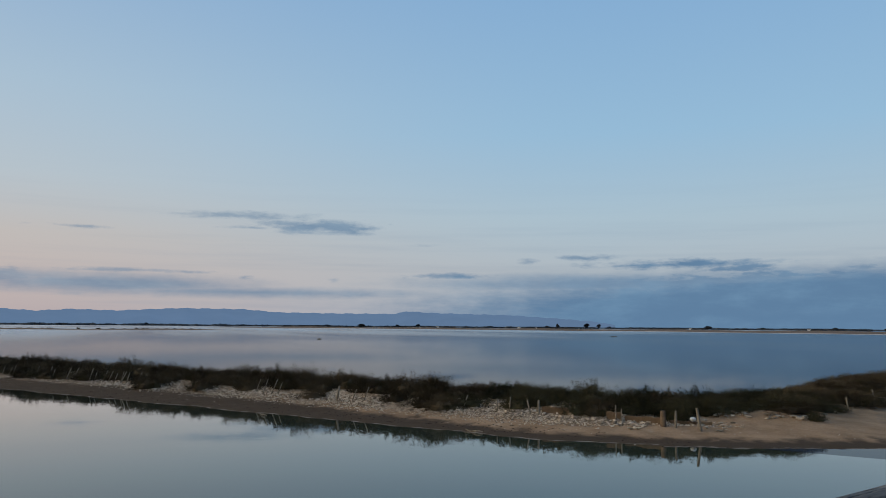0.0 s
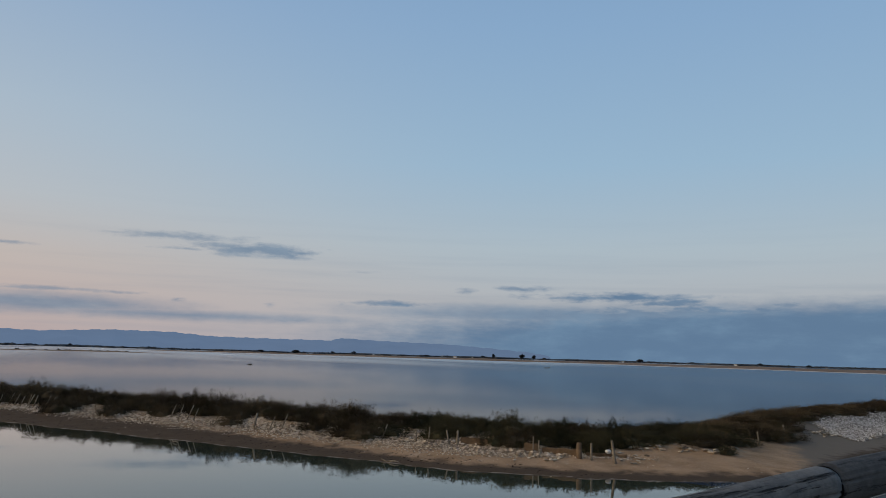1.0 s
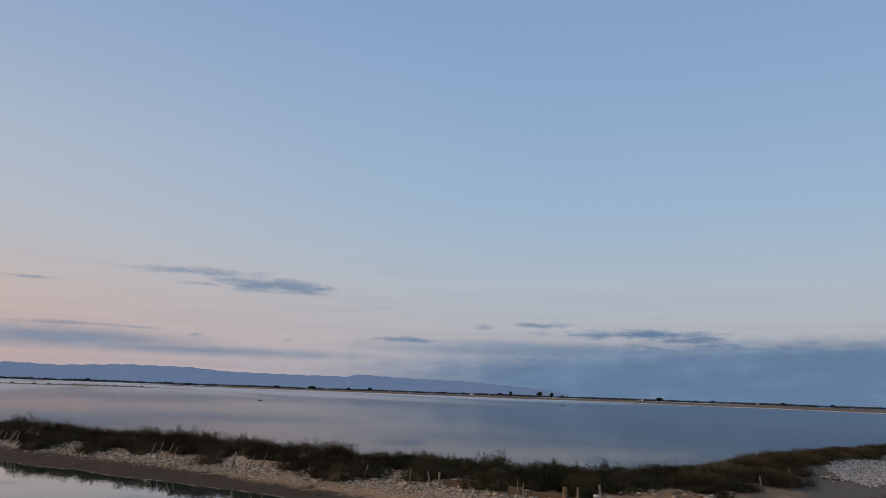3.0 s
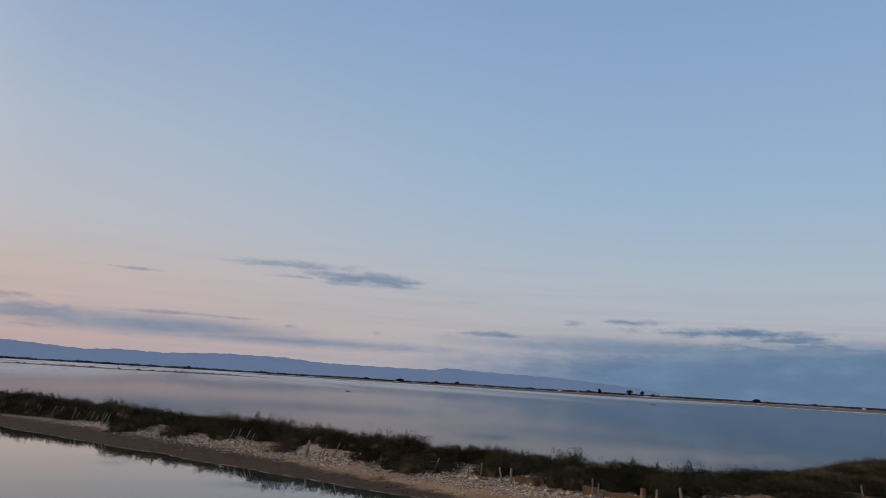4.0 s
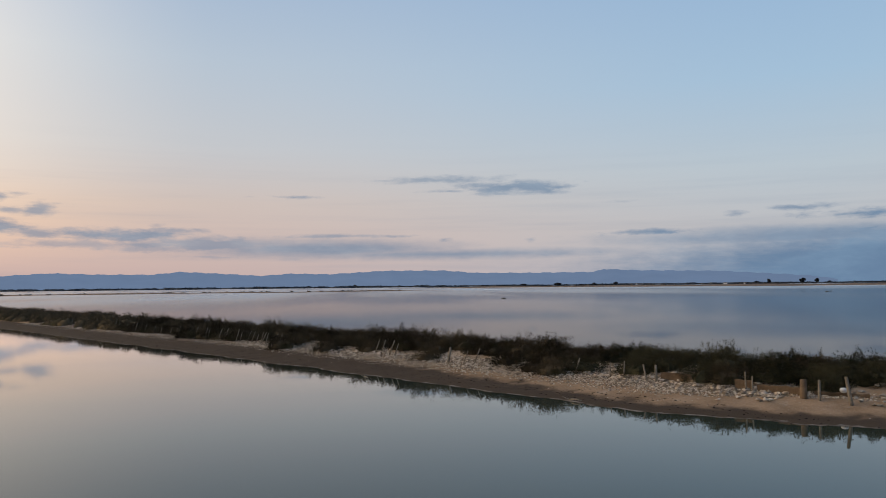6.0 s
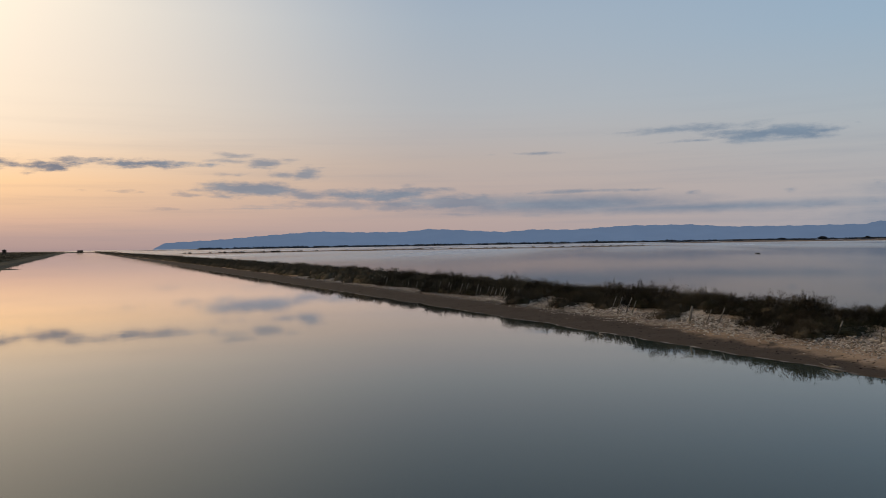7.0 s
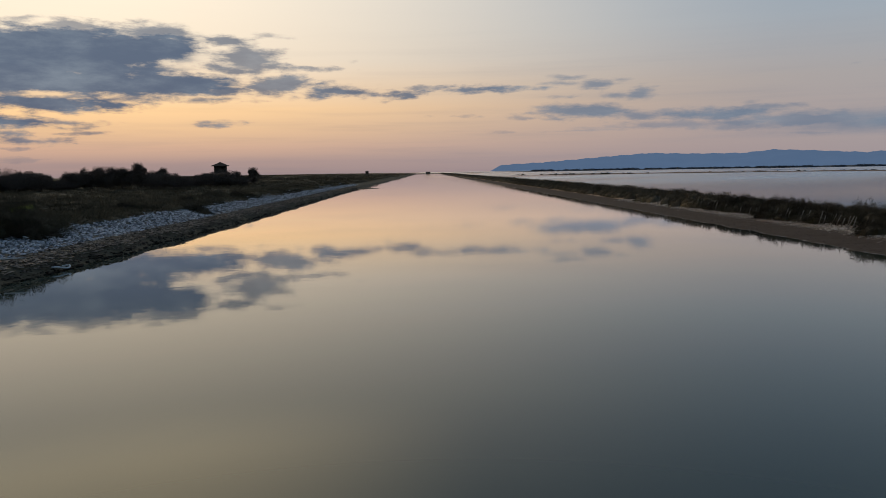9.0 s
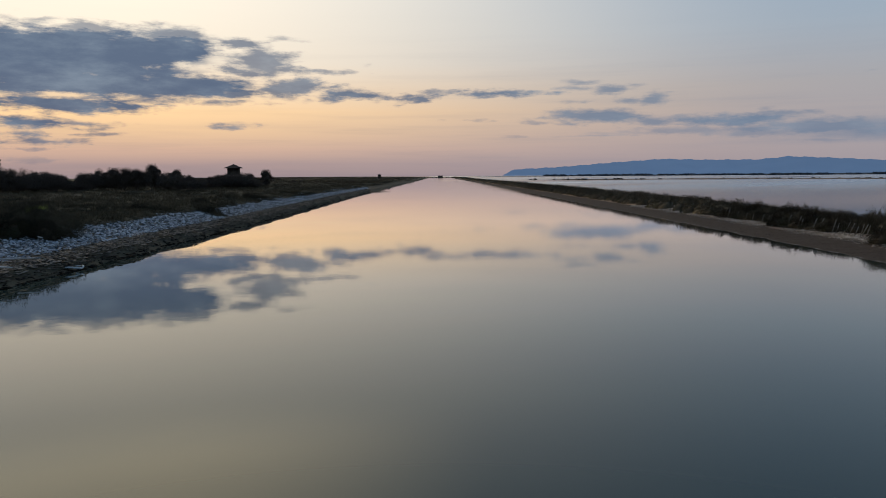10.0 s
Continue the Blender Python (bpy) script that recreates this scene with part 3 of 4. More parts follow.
def dike_height(x, y):
    d = edge_distance(x, y) + 0.22 * lumps(x, y, 2.6, 1.0) + 0.1 * lumps(x, y, 0.8, 2.0)
    far_arm = np.clip((x - 30) / 8, 0, 1)
    a = np.interp(d, [-3, -1, 0, 1.2, 2.4, 3.8, 4.8, 6.0, 7.2, 8.6, 10], [-0.6, -0.25, 0, 0.12, 0.22, 0.38, 0.62, 0.8, 0.62, 0.0, -0.5])
    b = np.interp(d, [-3, -1, 0, 1.5, 3.4, 5.2, 6.8, 9.5, 11], [-0.6, -0.25, 0, 0.15, 0.35, 0.75, 0.8, 0.0, -0.5])
    b = b * (1 + 0.4 * np.clip((x - 40) / 8, 0, 1))
    z = a * (1 - far_arm) + b * far_arm
    return z + np.where(z > 0.02, 0.025 * lumps(x, y, 0.55, 3.0) + 0.012 * lumps(x, y, 0.21, 4.0), 0)


dike = tagged(new("ground_dike", grid_mesh("ground_dike", np.concatenate([np.arange(21.5, 36, 0.22), np.arange(36, 96, 0.6)]), np.concatenate([np.arange(-26, 60, 0.3), np.arange(60, 130, 1.0), np.arange(130, 1301, 9.0)]), dike_height, M_SAND)),
              "narrow sandy mud dike between canal and lagoon", "dike", kind="structure")


def left_height(x, y):
    d = -9.3 - x + 0.35 * lumps(x, y, 4.0, 5.0) + 0.15 * lumps(x, y, 1.1, 6.0) + np.clip((y - 60) / 90, 0, 1) * -1.2
    z = np.interp(d, [-3, 0, 0.45, 2.4, 5.6, 6.8, 23, 90, 900], [-0.6, 0, 0.42, 0.5, 1.0, 1.18, 1.4, 2.2, 2.2])
    return z + np.where(d > 5.5, 0.12 * lumps(x, y, 5.0, 7.0), 0.03 * lumps(x, y, 0.5, 8.0))


left = tagged(new("ground_bank", grid_mesh("ground_bank", np.concatenate([np.linspace(-900, -60, 20), np.arange(-58, -20, 2.0), np.arange(-20, -7, 0.35)]), np.concatenate([np.arange(-30, 10, 2.0), np.arange(10, 110, 0.5), np.arange(110, 300, 4.0), np.arange(300, 1401, 20.0)]), left_height, M_SOIL)),
              "dark earth bank with rough marsh ground above the canal", "bank", kind="structure")


def shoal(name, az0, az1, near, depth, high, mat, label, swing=1.0):
    """A low strip of land along an arc at a distance."""
    verts, faces = [], []
    n = 90
    for i in range(n):
        a = radians(az0 + (az1 - az0) * i / (n - 1))
        end = min(1.0, 8.0 * min(i, n - 1 - i) / (n - 1) + 0.02)
        r0 = near * (1 + (swing - 1) * i / (n - 1)) * (1 + 0.03 * math.sin(9 * a + near) + 0.02 * math.sin(31 * a))
        for r, z in ((r0, -0.1), (r0 + depth * 0.25 * end, high * 0.7 * end), (r0 + depth * 0.7 * end, high * (1 + 0.3 * math.sin(40 * a)) * end), (r0 + depth * end, -0.1)):
            verts.append((r * math.sin(a), r * math.cos(a), z))
    for i in range(n - 1):
        for k in range(3):
            faces.append((i * 4 + k, i * 4 + k + 1, (i + 1) * 4 + k + 1, (i + 1) * 4 + k))
    return tagged(new(name, mesh_of(name, verts, faces, mat, True)), label, "land", kind="structure")


shoal("ground_salt_flat", 39, 110, 1000, 480, 1.1, M_FARSAND, "far brown salt flat along the lagoon shore", 0.4)
M_RIM = material("white_salt_crust", (0.34, 0.31, 0.29), (0.6, 0.57, 0.54), 0.05, 0.6, 0.95, 0.0)
shoal("ground_salt_rim", 39, 110, 972, 70, 0.14, M_RIM, "thin white salt crust edging the flat", 0.4)
shoal("ground_sandbar", 6, 44, 540, 14, 0.55, M_FARSAND, "thin dark sandbar across the lagoon")
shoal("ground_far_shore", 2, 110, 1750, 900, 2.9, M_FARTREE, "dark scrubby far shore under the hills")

# ridge of hills: azimuth and elevation of the crest in degrees
CREST = [(4.8, 0.00), (5.6, 0.40), (9.0, 0.56), (12.9, 0.86), (16.1, 1.06), (19.2, 0.96), (22.4, 0.94), (24.3, 1.13), (26.6, 1.01), (29.8, 0.81), (31.9, 0.96), (34.7, 0.89), (38.8, 1.11), (43.0, 1.09), (45.5, 0.89), (49.2, 0.85), (54.0, 0.85), (54.8, 1.05), (57.0, 0.93), (62.5, 0.81), (65.6, 0.61), (68.4, 0.40), (70.6, 0.05)]
verts, faces = [], []
for i in range(400):
    a = 4.8 + (70 - 4.8) * i / 399
    e = np.interp(a, [c[0] for c in CREST], [c[1] for c in CREST]) + 0.02 * math.sin(a * 5) + 0.012 * math.sin(a * 13)
    h = max(0.0, 4300 * math.tan(radians(e))) + 3.8
    ra = radians(a)
    for r, z in ((3700, -5), (3950, h * 0.45 * (1 + 0.2 * math.sin(a * 2.3))), (4300, h), (4700, -5)):
        verts.append((r * math.sin(ra), r * math.cos(ra), z))
for i in range(399):
    for k in range(3):
        faces.append((i * 4 + k, (i + 1) * 4 + k, (i + 1) * 4 + k + 1, i * 4 + k + 1))
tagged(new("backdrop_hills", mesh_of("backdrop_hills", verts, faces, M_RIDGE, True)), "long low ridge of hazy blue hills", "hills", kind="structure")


# ---- things on the dike ----
def np_mesh(name, verts, quads, mat):
    """Fast mesh from arrays of corners and four-cornered faces."""
    me = bpy.data.meshes.new(name)
    verts, quads = np.asarray(verts, float), np.asarray(quads, int)
    me.vertices.add(len(verts))
    me.vertices.foreach_set("co", verts.ravel())
    me.loops.add(quads.size)
    me.loops.foreach_set("vertex_index", quads.ravel())
    me.polygons.add(len(quads))
    me.polygons.foreach_set("loop_start", np.arange(0, quads.size, 4))
    me.materials.append(mat)
    me.update(calc_edges=True)
    return me


def tuft_field(rng, xs, ys, zs, r, h, n, length, width):
    """Many rough clumps of twigs in one mesh, with a dense heart in each."""
    allv, allf, o = [], [], 0
    for x, y, z in zip(xs, ys, zs):
        rr, hh = r * rng.uniform(0.7, 1.3), h * rng.uniform(0.7, 1.25)
        q = rng.uniform(0, 2 * math.pi, n)
        e = np.arcsin(rng.uniform(0.02, 1, n))
        nrm = np.stack([np.cos(e) * np.cos(q), np.cos(e) * np.sin(q), np.sin(e)], 1)
        cen = nrm * np.array([rr, rr, hh]) * rng.uniform(0.75, 1.05, (n, 1)) + np.array([x, y, z])
        v, f = sprigs(rng, cen, nrm, length, width)
        bv, bf = blob(rng, rr * 0.85, hh * 0.82, 4, 7)
        allv += [np.asarray(bv) + np.array([x, y, z - 0.05]), v]
        allf += [np.asarray(bf) + o, f + o + len(bv)]
        o += len(bv) + len(v)
    return np.concatenate(allv), np.concatenate(allf)


def stone_mesh(rng, mat, flat=0.6):
    """An angular broken stone, one metre across."""
    bm = bmesh.new()
    for _ in range(11):
        p = Vector(rng.normal(0, 1, 3)).normalized() * rng.uniform(0.42, 0.55)
        bm.verts.new((p.x, p.y * rng.uniform(0.7, 1), p.z * flat))
    bmesh.ops.convex_hull(bm, input=bm.verts)
    bmesh.ops.delete(bm, geom=[v for v in bm.verts if not v.link_faces], context="VERTS")
    me = bpy.data.meshes.new("stone")
    bm.to_mesh(me)
    bm.free()
    me.materials.append(mat)
    return me


def rubble(rng, xs, ys, zs, smin, smax, mat, name, flat=0.6, narrow=0.75, along=None):
    """Many six-cornered lumps in one mesh."""
    n = len(xs)
    s = rng.uniform(smin, smax, (n, 1, 1)) * np.array([1.0, narrow, flat])
    base = np.array([(1, 0, 0.1), (0, 1, -0.1), (-1, 0, 0.15), (0, -1, 0.05), (0.15, 0.1, 1), (-0.1, 0.1, -1)]) * 0.5
    v = base[None] * rng.uniform(0.75, 1.2, (n, 6, 1)) * s
    v += rng.normal(0, 0.09, v.shape) * s
    a, b = rng.uniform(0, 6.28, n) if along is None else rng.normal(along, 0.35, n), rng.normal(0, 0.3, n)
    x = v[..., 0] * np.cos(a)[:, None] - v[..., 1] * np.sin(a)[:, None]
    y = v[..., 0] * np.sin(a)[:, None] + v[..., 1] * np.cos(a)[:, None]
    z = v[..., 2] + x * np.tan(b)[:, None] * 0.6
    v = np.stack([x + xs[:, None], y + ys[:, None], z + zs[:, None]], 2).reshape(-1, 3)
    tri = np.array([(0, 1, 4), (1, 2, 4), (2, 3, 4), (3, 0, 4), (1, 0, 5), (2, 1, 5), (3, 2, 5), (0, 3, 5)])
    f = (tri[None] + 6 * np.arange(n)[:, None, None]).reshape(-1, 3)
    me = bpy.data.meshes.new(name)
    me.vertices.add(len(v))
    me.vertices.foreach_set("co", v.ravel())
    me.loops.add(f.size)
    me.loops.foreach_set("vertex_index", f.ravel())
    me.polygons.add(len(f))
    me.polygons.foreach_set("loop_start", np.arange(0, f.size, 3))
    me.materials.append(mat)
    me.update(calc_edges=True)
    return me


def on_dike(x, y):
    return float(dike_height(np.array(float(x)), np.array(float(y))))


KINDS = [shrub_meshes(10 + k, *dims, M_LEAF, M_STEM) for k, dims in enumerate([
    (0.8, 0.66, 8000, 0.055, 0.011), (0.95, 0.72, 9500, 0.058, 0.011), (0.7, 0.72, 7500, 0.056, 0.011), (1.1, 0.6, 10000, 0.055, 0.011), (0.6, 0.5, 6000, 0.052, 0.01)])]


LEAFY = [shrub_meshes(60 + k, *dims, M_LEAF_GREEN, M_STEM) for k, dims in enumerate([
    (0.8, 0.66, 8000, 0.052, 0.013), (0.95, 0.7, 9500, 0.052, 0.013), (0.72, 0.74, 7500, 0.054, 0.013), (1.1, 0.6, 9500, 0.052, 0.013), (0.6, 0.52, 6000, 0.05, 0.012)])]


def shrub(kind, x, y, z, s, sz, turn, label, group="saltbushes on the dike"):
    kinds = LEAFY if 0 < x < 37 and 4 < y < 17.2 and (x * 7.3 + y * 3.1) % 1 < 0.85 else KINDS
    root = tagged(new("saltbush"), label, "shrub", group)
    root.matrix_basis = place(x, y, z, turn, s, sz)
    part("foliage", kinds[kind][0], root)
    part("branchwork", kinds[kind][1], root)
    return root


rng = np.random.default_rng(5)


def yy_gap(y):
    """Bare stony gaps in the front row."""
    return y < 11.2 or 15.0 < y < 16.6 or 21.5 < y < 24.6 or 33.6 < y < 36.0 or 26.5 < y < 30.0


LAB = ["dark olive saltbush growing on the stony dike", "dense brown-green saltbush with dry tips on the dike", "low straggling saltbush on the dike crest"]
y = 9.0
while y < 62:
    for d, lift in ((4.9, 0.8), (5.8, 0.98), (6.7, 0.95)):
        if d < 5 and y < 38 and (rng.uniform() < 0.3 or yy_gap(y)):
            continue
        if d < 5 and y >= 38:
            d = 4.5
        x = 24.2 + d + rng.normal(0, 0.2)
        yy = y + rng.normal(0, 0.25)
        s = rng.uniform(0.8, 1.1)
        shrub(int(rng.integers(0, 5)), x, yy, on_dike(x, yy) - 0.08, s, s * lift * rng.uniform(0.78, 1.16 if y > 20 else 0.98), rng.uniform(0, 6.28), LAB[int(rng.integers(0, 3))])
    y += rng.uniform(0.8, 1.1)
# bushes that come down over the stones
for x, y, s in ((27.9, 17.7, 0.85), (28.0, 18.8, 0.75), (27.8, 36.8, 1.0), (28.2, 33.0, 0.9), (28.1, 49.5, 1.0), (28.2, 25.2, 0.7), (28.75, 12.0, 0.8), (28.8, 11.2, 0.8), (28.6, 20.6, 0.8)):
    shrub(1, x, y, on_dike(x, y) - 0.1, s, s * 0.95, y, "round dark saltbush reaching down over pale stones")
# along the arm that runs off beside the lagoon
ARM = [(29.6, 9.4), (32.4, 7.6), (36.5, 6.0), (42.0, 4.6), (50.0, 2.0), (62.0, -1.6), (80.0, -7.0)]
seg = 0.0
while seg < 5.99:
    k = int(seg)
    (ax, ay), (bx, by) = ARM[k], ARM[k + 1]
    f = seg - k
    for off in (-2.0, -1.3, -0.5, 0.4, 1.2) if k in (1, 2) else (-1.3, -0.5, 0.4, 1.2):
        x = ax + (bx - ax) * f + 0.28 * off + rng.normal(0, 0.25)
        yy = ay + (by - ay) * f + off + rng.normal(0, 0.25)
        if x > 43:
            if off < -1:
                continue
            yy += 0.1
        s = rng.uniform(0.8, 1.12)
        shrub(int(rng.integers(0, 5)), x, yy, on_dike(x, yy) - 0.08, s, s * ((0.5 if off < -1.8 else 0.66 if off < -1 else 0.76) if x < 36 else 0.62 if x < 40 else 0.56 if x < 46 else 0.52) * rng.uniform(0.8, 1.15), rng.uniform(0, 6.28), "dark green-brown saltbush on the dike arm", "saltbushes on the arm")
    seg += 0.95 / math.hypot(bx - ax, by - ay) if k < 5 else 0.09
shrub(4, 32.0, 4.05, on_dike(32.0, 4.05) - 0.02, 0.6, 0.5, 1.0, "small dry brown tuft alone on the sand", "tufts on the sand")

n = 560
ys = 62 + 138 * np.linspace(0, 1, n)
xs = 24.2 + rng.uniform(3.9, 7.2, n)
v, f = tuft_field(rng, xs, ys, dike_height(xs, ys) - 0.08, 0.9, 0.84, 150, 0.2, 0.03)
tagged(new("scrub_belt", np_mesh("scrub_belt", v, f, M_LEAF)), "belt of low dark scrub along the dike", "scrub", kind="stuff")
n = 760
ys = 200 * (1290 / 200) ** np.linspace(0, 1, n)
xs = 24.2 + rng.uniform(4.2, 7.2, n)
v, f = tuft_field(rng, xs, ys, dike_height(xs, ys) - 0.1, 1.4, 0.95, 22, 0.35, 0.08)
tagged(new("scrub_belt", np_mesh("scrub_belt", v, f, M_LEAF)), "far scrub belt shrinking along the dike", "scrub", kind="stuff")

# pale stones below the shrubs
n = 46000
ys = 6 + 80 * rng.uniform(0, 1, n) ** 1.3
xs = 24.2 + np.clip(rng.normal(np.interp(ys, [20, 40], [3.6, 3.75]), np.interp(ys, [20, 40], [0.7, 0.45])), 1.9, 5.4)
keep = edge_distance(xs, ys) > np.interp(ys, [9, 13], [2.9, 1.8])
xs, ys = xs[keep], ys[keep]
pebbles = part("pebble_band", rubble(rng, xs, ys, dike_height(xs, ys) + 0.01, 0.025, 0.095, M_PEBBLE, "pebble_band", 0.55), dike, "band of pale pebbles and broken shells")
tagged(pebbles, kind="stuff")
n = 2600
ys = 9 + 62 * rng.uniform(0, 1, n) ** 1.2
xs = 24.2 + rng.normal(3.95, 0.5, n)
tagged(part("stone_shards", rubble(rng, xs, ys, dike_height(xs, ys) + 0.03, 0.08, 0.27, M_PEBBLE, "stone_shards", 0.4, 0.6), dike, "flat shards of pale broken stone"), kind="stuff")
M_RIPRAP = material("white_riprap", (0.15, 0.135, 0.12), (0.52, 0.49, 0.46), 3.0, 30.0, 0.9, 0.4, 0.01, island=True)
n = 21000
off = 4.9 - 2.7 * rng.uniform(0, 1, n) ** 0.85 + rng.normal(0, 0.14, n)
xs = 43.6 + 29 * rng.uniform(0, 1, n) ** 1.15 + rng.normal(0, 0.35, n)
xs += np.maximum(0.0, (off - 2.0) * 1.1 - (xs - 43.6)) * rng.uniform(0.7, 2.0, n)
ys = np.interp(xs, [42, 50, 64, 95], [-2.0, -4.2, -8.5, -18]) + off
tagged(part("riprap", rubble(rng, xs, ys, dike_height(xs, ys) + 0.02, 0.05, 0.19, M_RIPRAP, "riprap"), dike, "white rubble facing on the arm's slope"), kind="stuff")
STONE_KINDS = [stone_mesh(rng, M_STONE) for _ in range(7)]
M_CHALK = material("warm_pale_stone", (0.14, 0.11, 0.08), (0.5, 0.44, 0.36), 2.0, 18.0, 0.9, 0.5, 0.02, per_object=True)
CHALK_KINDS = [stone_mesh(rng, M_CHALK, 0.45) for _ in range(7)]
for k in range(240):  # larger pale stones below and among the shrubs
    y = 9 + 45 * rng.uniform() ** 1.2
    x = 24.2 + rng.normal(4.15, 0.4)
    s = rng.uniform(0.1, 0.28)
    part("rock", CHALK_KINDS[k % 7], dike, "", Matrix.LocRotScale((x, y, on_dike(x, y) + s * 0.15), Euler((rng.normal(0, 0.3), rng.normal(0, 0.3), rng.uniform(0, 6.28))), (s, s, s)))
for k in range(34):  # pale rocks tumbled round the posts and boards
    x, y = 28.3 + rng.uniform(0, 1.3), rng.uniform(6.3, 8.3)
    s = rng.uniform(0.08, 0.26)
    part("rock", CHALK_KINDS[k % 7], dike, "", place(x, y, on_dike(x, y) + s * 0.12, rng.uniform(0, 6.28), s, s * 0.8))
for k in range(26):  # rocks spilled from the end of the rubble facing
    x, y = 43.9 + rng.normal(0, 0.8), 1.1 + rng.normal(0, 0.3)
    y -= 0.25 * (x - 43.9)
    s = rng.uniform(0.12, 0.32)
    part("rock", CHALK_KINDS[k % 7], dike, "", place(x, y, on_dike(x, y) + s * 0.15, rng.uniform(0, 6.28), s, s * 0.9))
for k in range(46):  # row of larger rocks at the foot of the arm's shrubs
    u = 4 * rng.uniform()
    x = np.interp(u, [0, 1, 2, 3, 4], [30.2, 30.9, 31.5, 33.2, 35.5]) + rng.normal(0, 0.18)
    y = np.interp(u, [0, 1, 2, 3, 4], [7.6, 5.9, 4.5, 4.1, 3.8]) + rng.normal(0, 0.12)
    s = rng.uniform(0.14, 0.42)
    part("rock", CHALK_KINDS[k % 7], dike, "", place(x, y, on_dike(x, y) + s * 0.12, rng.uniform(0, 6.28), s, s * 0.8))
n = 420
ys = 2.5 + 60 * rng.uniform(0, 1, n) ** 1.4
xs = 24.2 + rng.uniform(0.9, 7.0, n)
keep = (edge_distance(xs, ys) > 0.8) & (edge_distance(xs, ys) < 3.4)
xs, ys = xs[keep], ys[keep]
tagged(part("shell_grit", rubble(rng, xs, ys, dike_height(xs, ys) + 0.004, 0.02, 0.075, M_PEBBLE, "shell_grit", 0.35), dike, "scattered pale shell and stone chips on the sand"), kind="stuff")
n = 1000
ys = 4 + 60 * rng.uniform(0, 1, n) ** 1.5
xs = 24.4 + rng.uniform(0.3, 1.7, n)
tagged(part("wrack_line", rubble(rng, xs, ys, dike_height(xs, ys) + 0.005, 0.03, 0.14, M_DEBRIS, "wrack_line", 0.15, 0.4), dike, "dark scraps of dried weed on the mud"), kind="stuff")


def stake(x, y, high, lean_y, lean_x, r, label, mat=M_POST):
    z = on_dike(x, y)
    top = Vector((x + lean_x * high, y + lean_y * high, z + high))
    foot = Vector((x, y, z - 0.25))
    v, f = tube([foot, foot.lerp(top, 0.55) + Vector((0.01, 0.012, 0)), top], [r, r * 0.95, r * 0.8], 7)
    return tagged(new("stake", mesh_of("stake", v, f, mat, True)), label, "stake", "stakes along the dike")


STAKE_Y = [16.9, 22.1, 22.8, 27.4, 27.9, 28.4, 29.0, 37.7, 38.1, 38.4, 39.4, 39.7, 40.1, 40.5, 41.1, 41.8, 42.3, 42.9, 44.6, 45.3, 46.7, 47.1, 48.7, 49.7, 51.2, 51.7, 52.3, 54.1, 55.2, 57.2, 58.8, 59.9, 60.8, 62.5, 63.5, 64.2, 66.5, 68.0, 68.9, 72.0, 73.9, 75.5]
for k, y in enumerate(STAKE_Y):
    stake(27.95 + rng.normal(0, 0.06), y, rng.uniform(0.55, 0.8), -rng.uniform(0.15, 0.45), rng.uniform(0.25, 0.5), rng.uniform(0.02, 0.034), "slanting weathered grey wooden stake among pale stones")
stake(27.9, 23.6, 0.68, -0.3, 0.0, 0.055, "thick pale split stake leaning on the stones")
stake(28.0, 15.2, 0.56, 0.0, 0.0, 0.024, "thin upright grey stake on the stony slope")
stake(27.9, 14.6, 0.62, -0.08, 0.0, 0.026, "thin upright grey stake on the stony slope")
stake(27.9, 13.6, 0.56, 0.36, 0.0, 0.035, "pale stake crossed against its neighbour")
stake(27.9, 13.3, 0.58, 0.02, 0.0, 0.048, "stout pale stake beside a tan board")
stake(28.0, 10.2, 0.6, 0.04, 0.0, 0.028, "thin grey stake in front of a board")
stake(28.0, 10.0, 0.5, 0.0, 0.0, 0.028, "short grey stake in front of a board")
stake(28.0, 8.45, 0.56, 0.03, 0.0, 0.11, "thick brown sawn-off post standing in the sand", M_PLANK)
stake(28.0, 8.0, 0.6, 0.02, 0.0, 0.045, "upright pale post at the sand's edge")
stake(28.0, 7.1, 0.78, 0.22, 0.0, 0.055, "tall leaning post at the sand's edge")
stake(36.6, 3.25, 0.52, 0.25, 0.0, 0.035, "leaning grey stake below the arm's shrubs")
stake(40.85, 2.57, 0.48, 0.25, 0.0, 0.04, "leaning grey stake below the arm's shrubs")


def board(x0, y0, x1, y1, high, label):
    z = min(on_dike(x0, y0), on_dike(x1, y1))
    dx, dy = x1 - x0, y1 - y0
    ln = math.hypot(dx, dy)
    bm = bmesh.new()
    bmesh.ops.create_cube(bm, size=1, matrix=Matrix.Diagonal((ln, 0.045, high, 1)))
    bmesh.ops.subdivide_edges(bm, edges=[e for e in bm.edges if abs((e.verts[0].co - e.verts[1].co).x) > 0.5 * ln], cuts=5)
    for p in bm.verts:
        p.co.z += 0.008 * math.sin(p.co.x * 5 + x0) + (0.015 * math.sin(p.co.x * 17 + y0) if p.co.z > 0 else 0)
    bmesh.ops.bevel(bm, geom=bm.edges[:], offset=0.006, segments=1, affect="EDGES")
    me = bpy.data.meshes.new("board")
    bm.to_mesh(me)
    bm.free()
    me.materials.append(M_PLANK)
    ob = tagged(new("board", me), label, "board", "boards shoring the dike")
    ob.matrix_basis = Matrix.LocRotScale(((x0 + x1) / 2, (y0 + y1) / 2, z + high / 2 - 0.08), Euler((0.12, 0, math.atan2(dy, dx))), None)


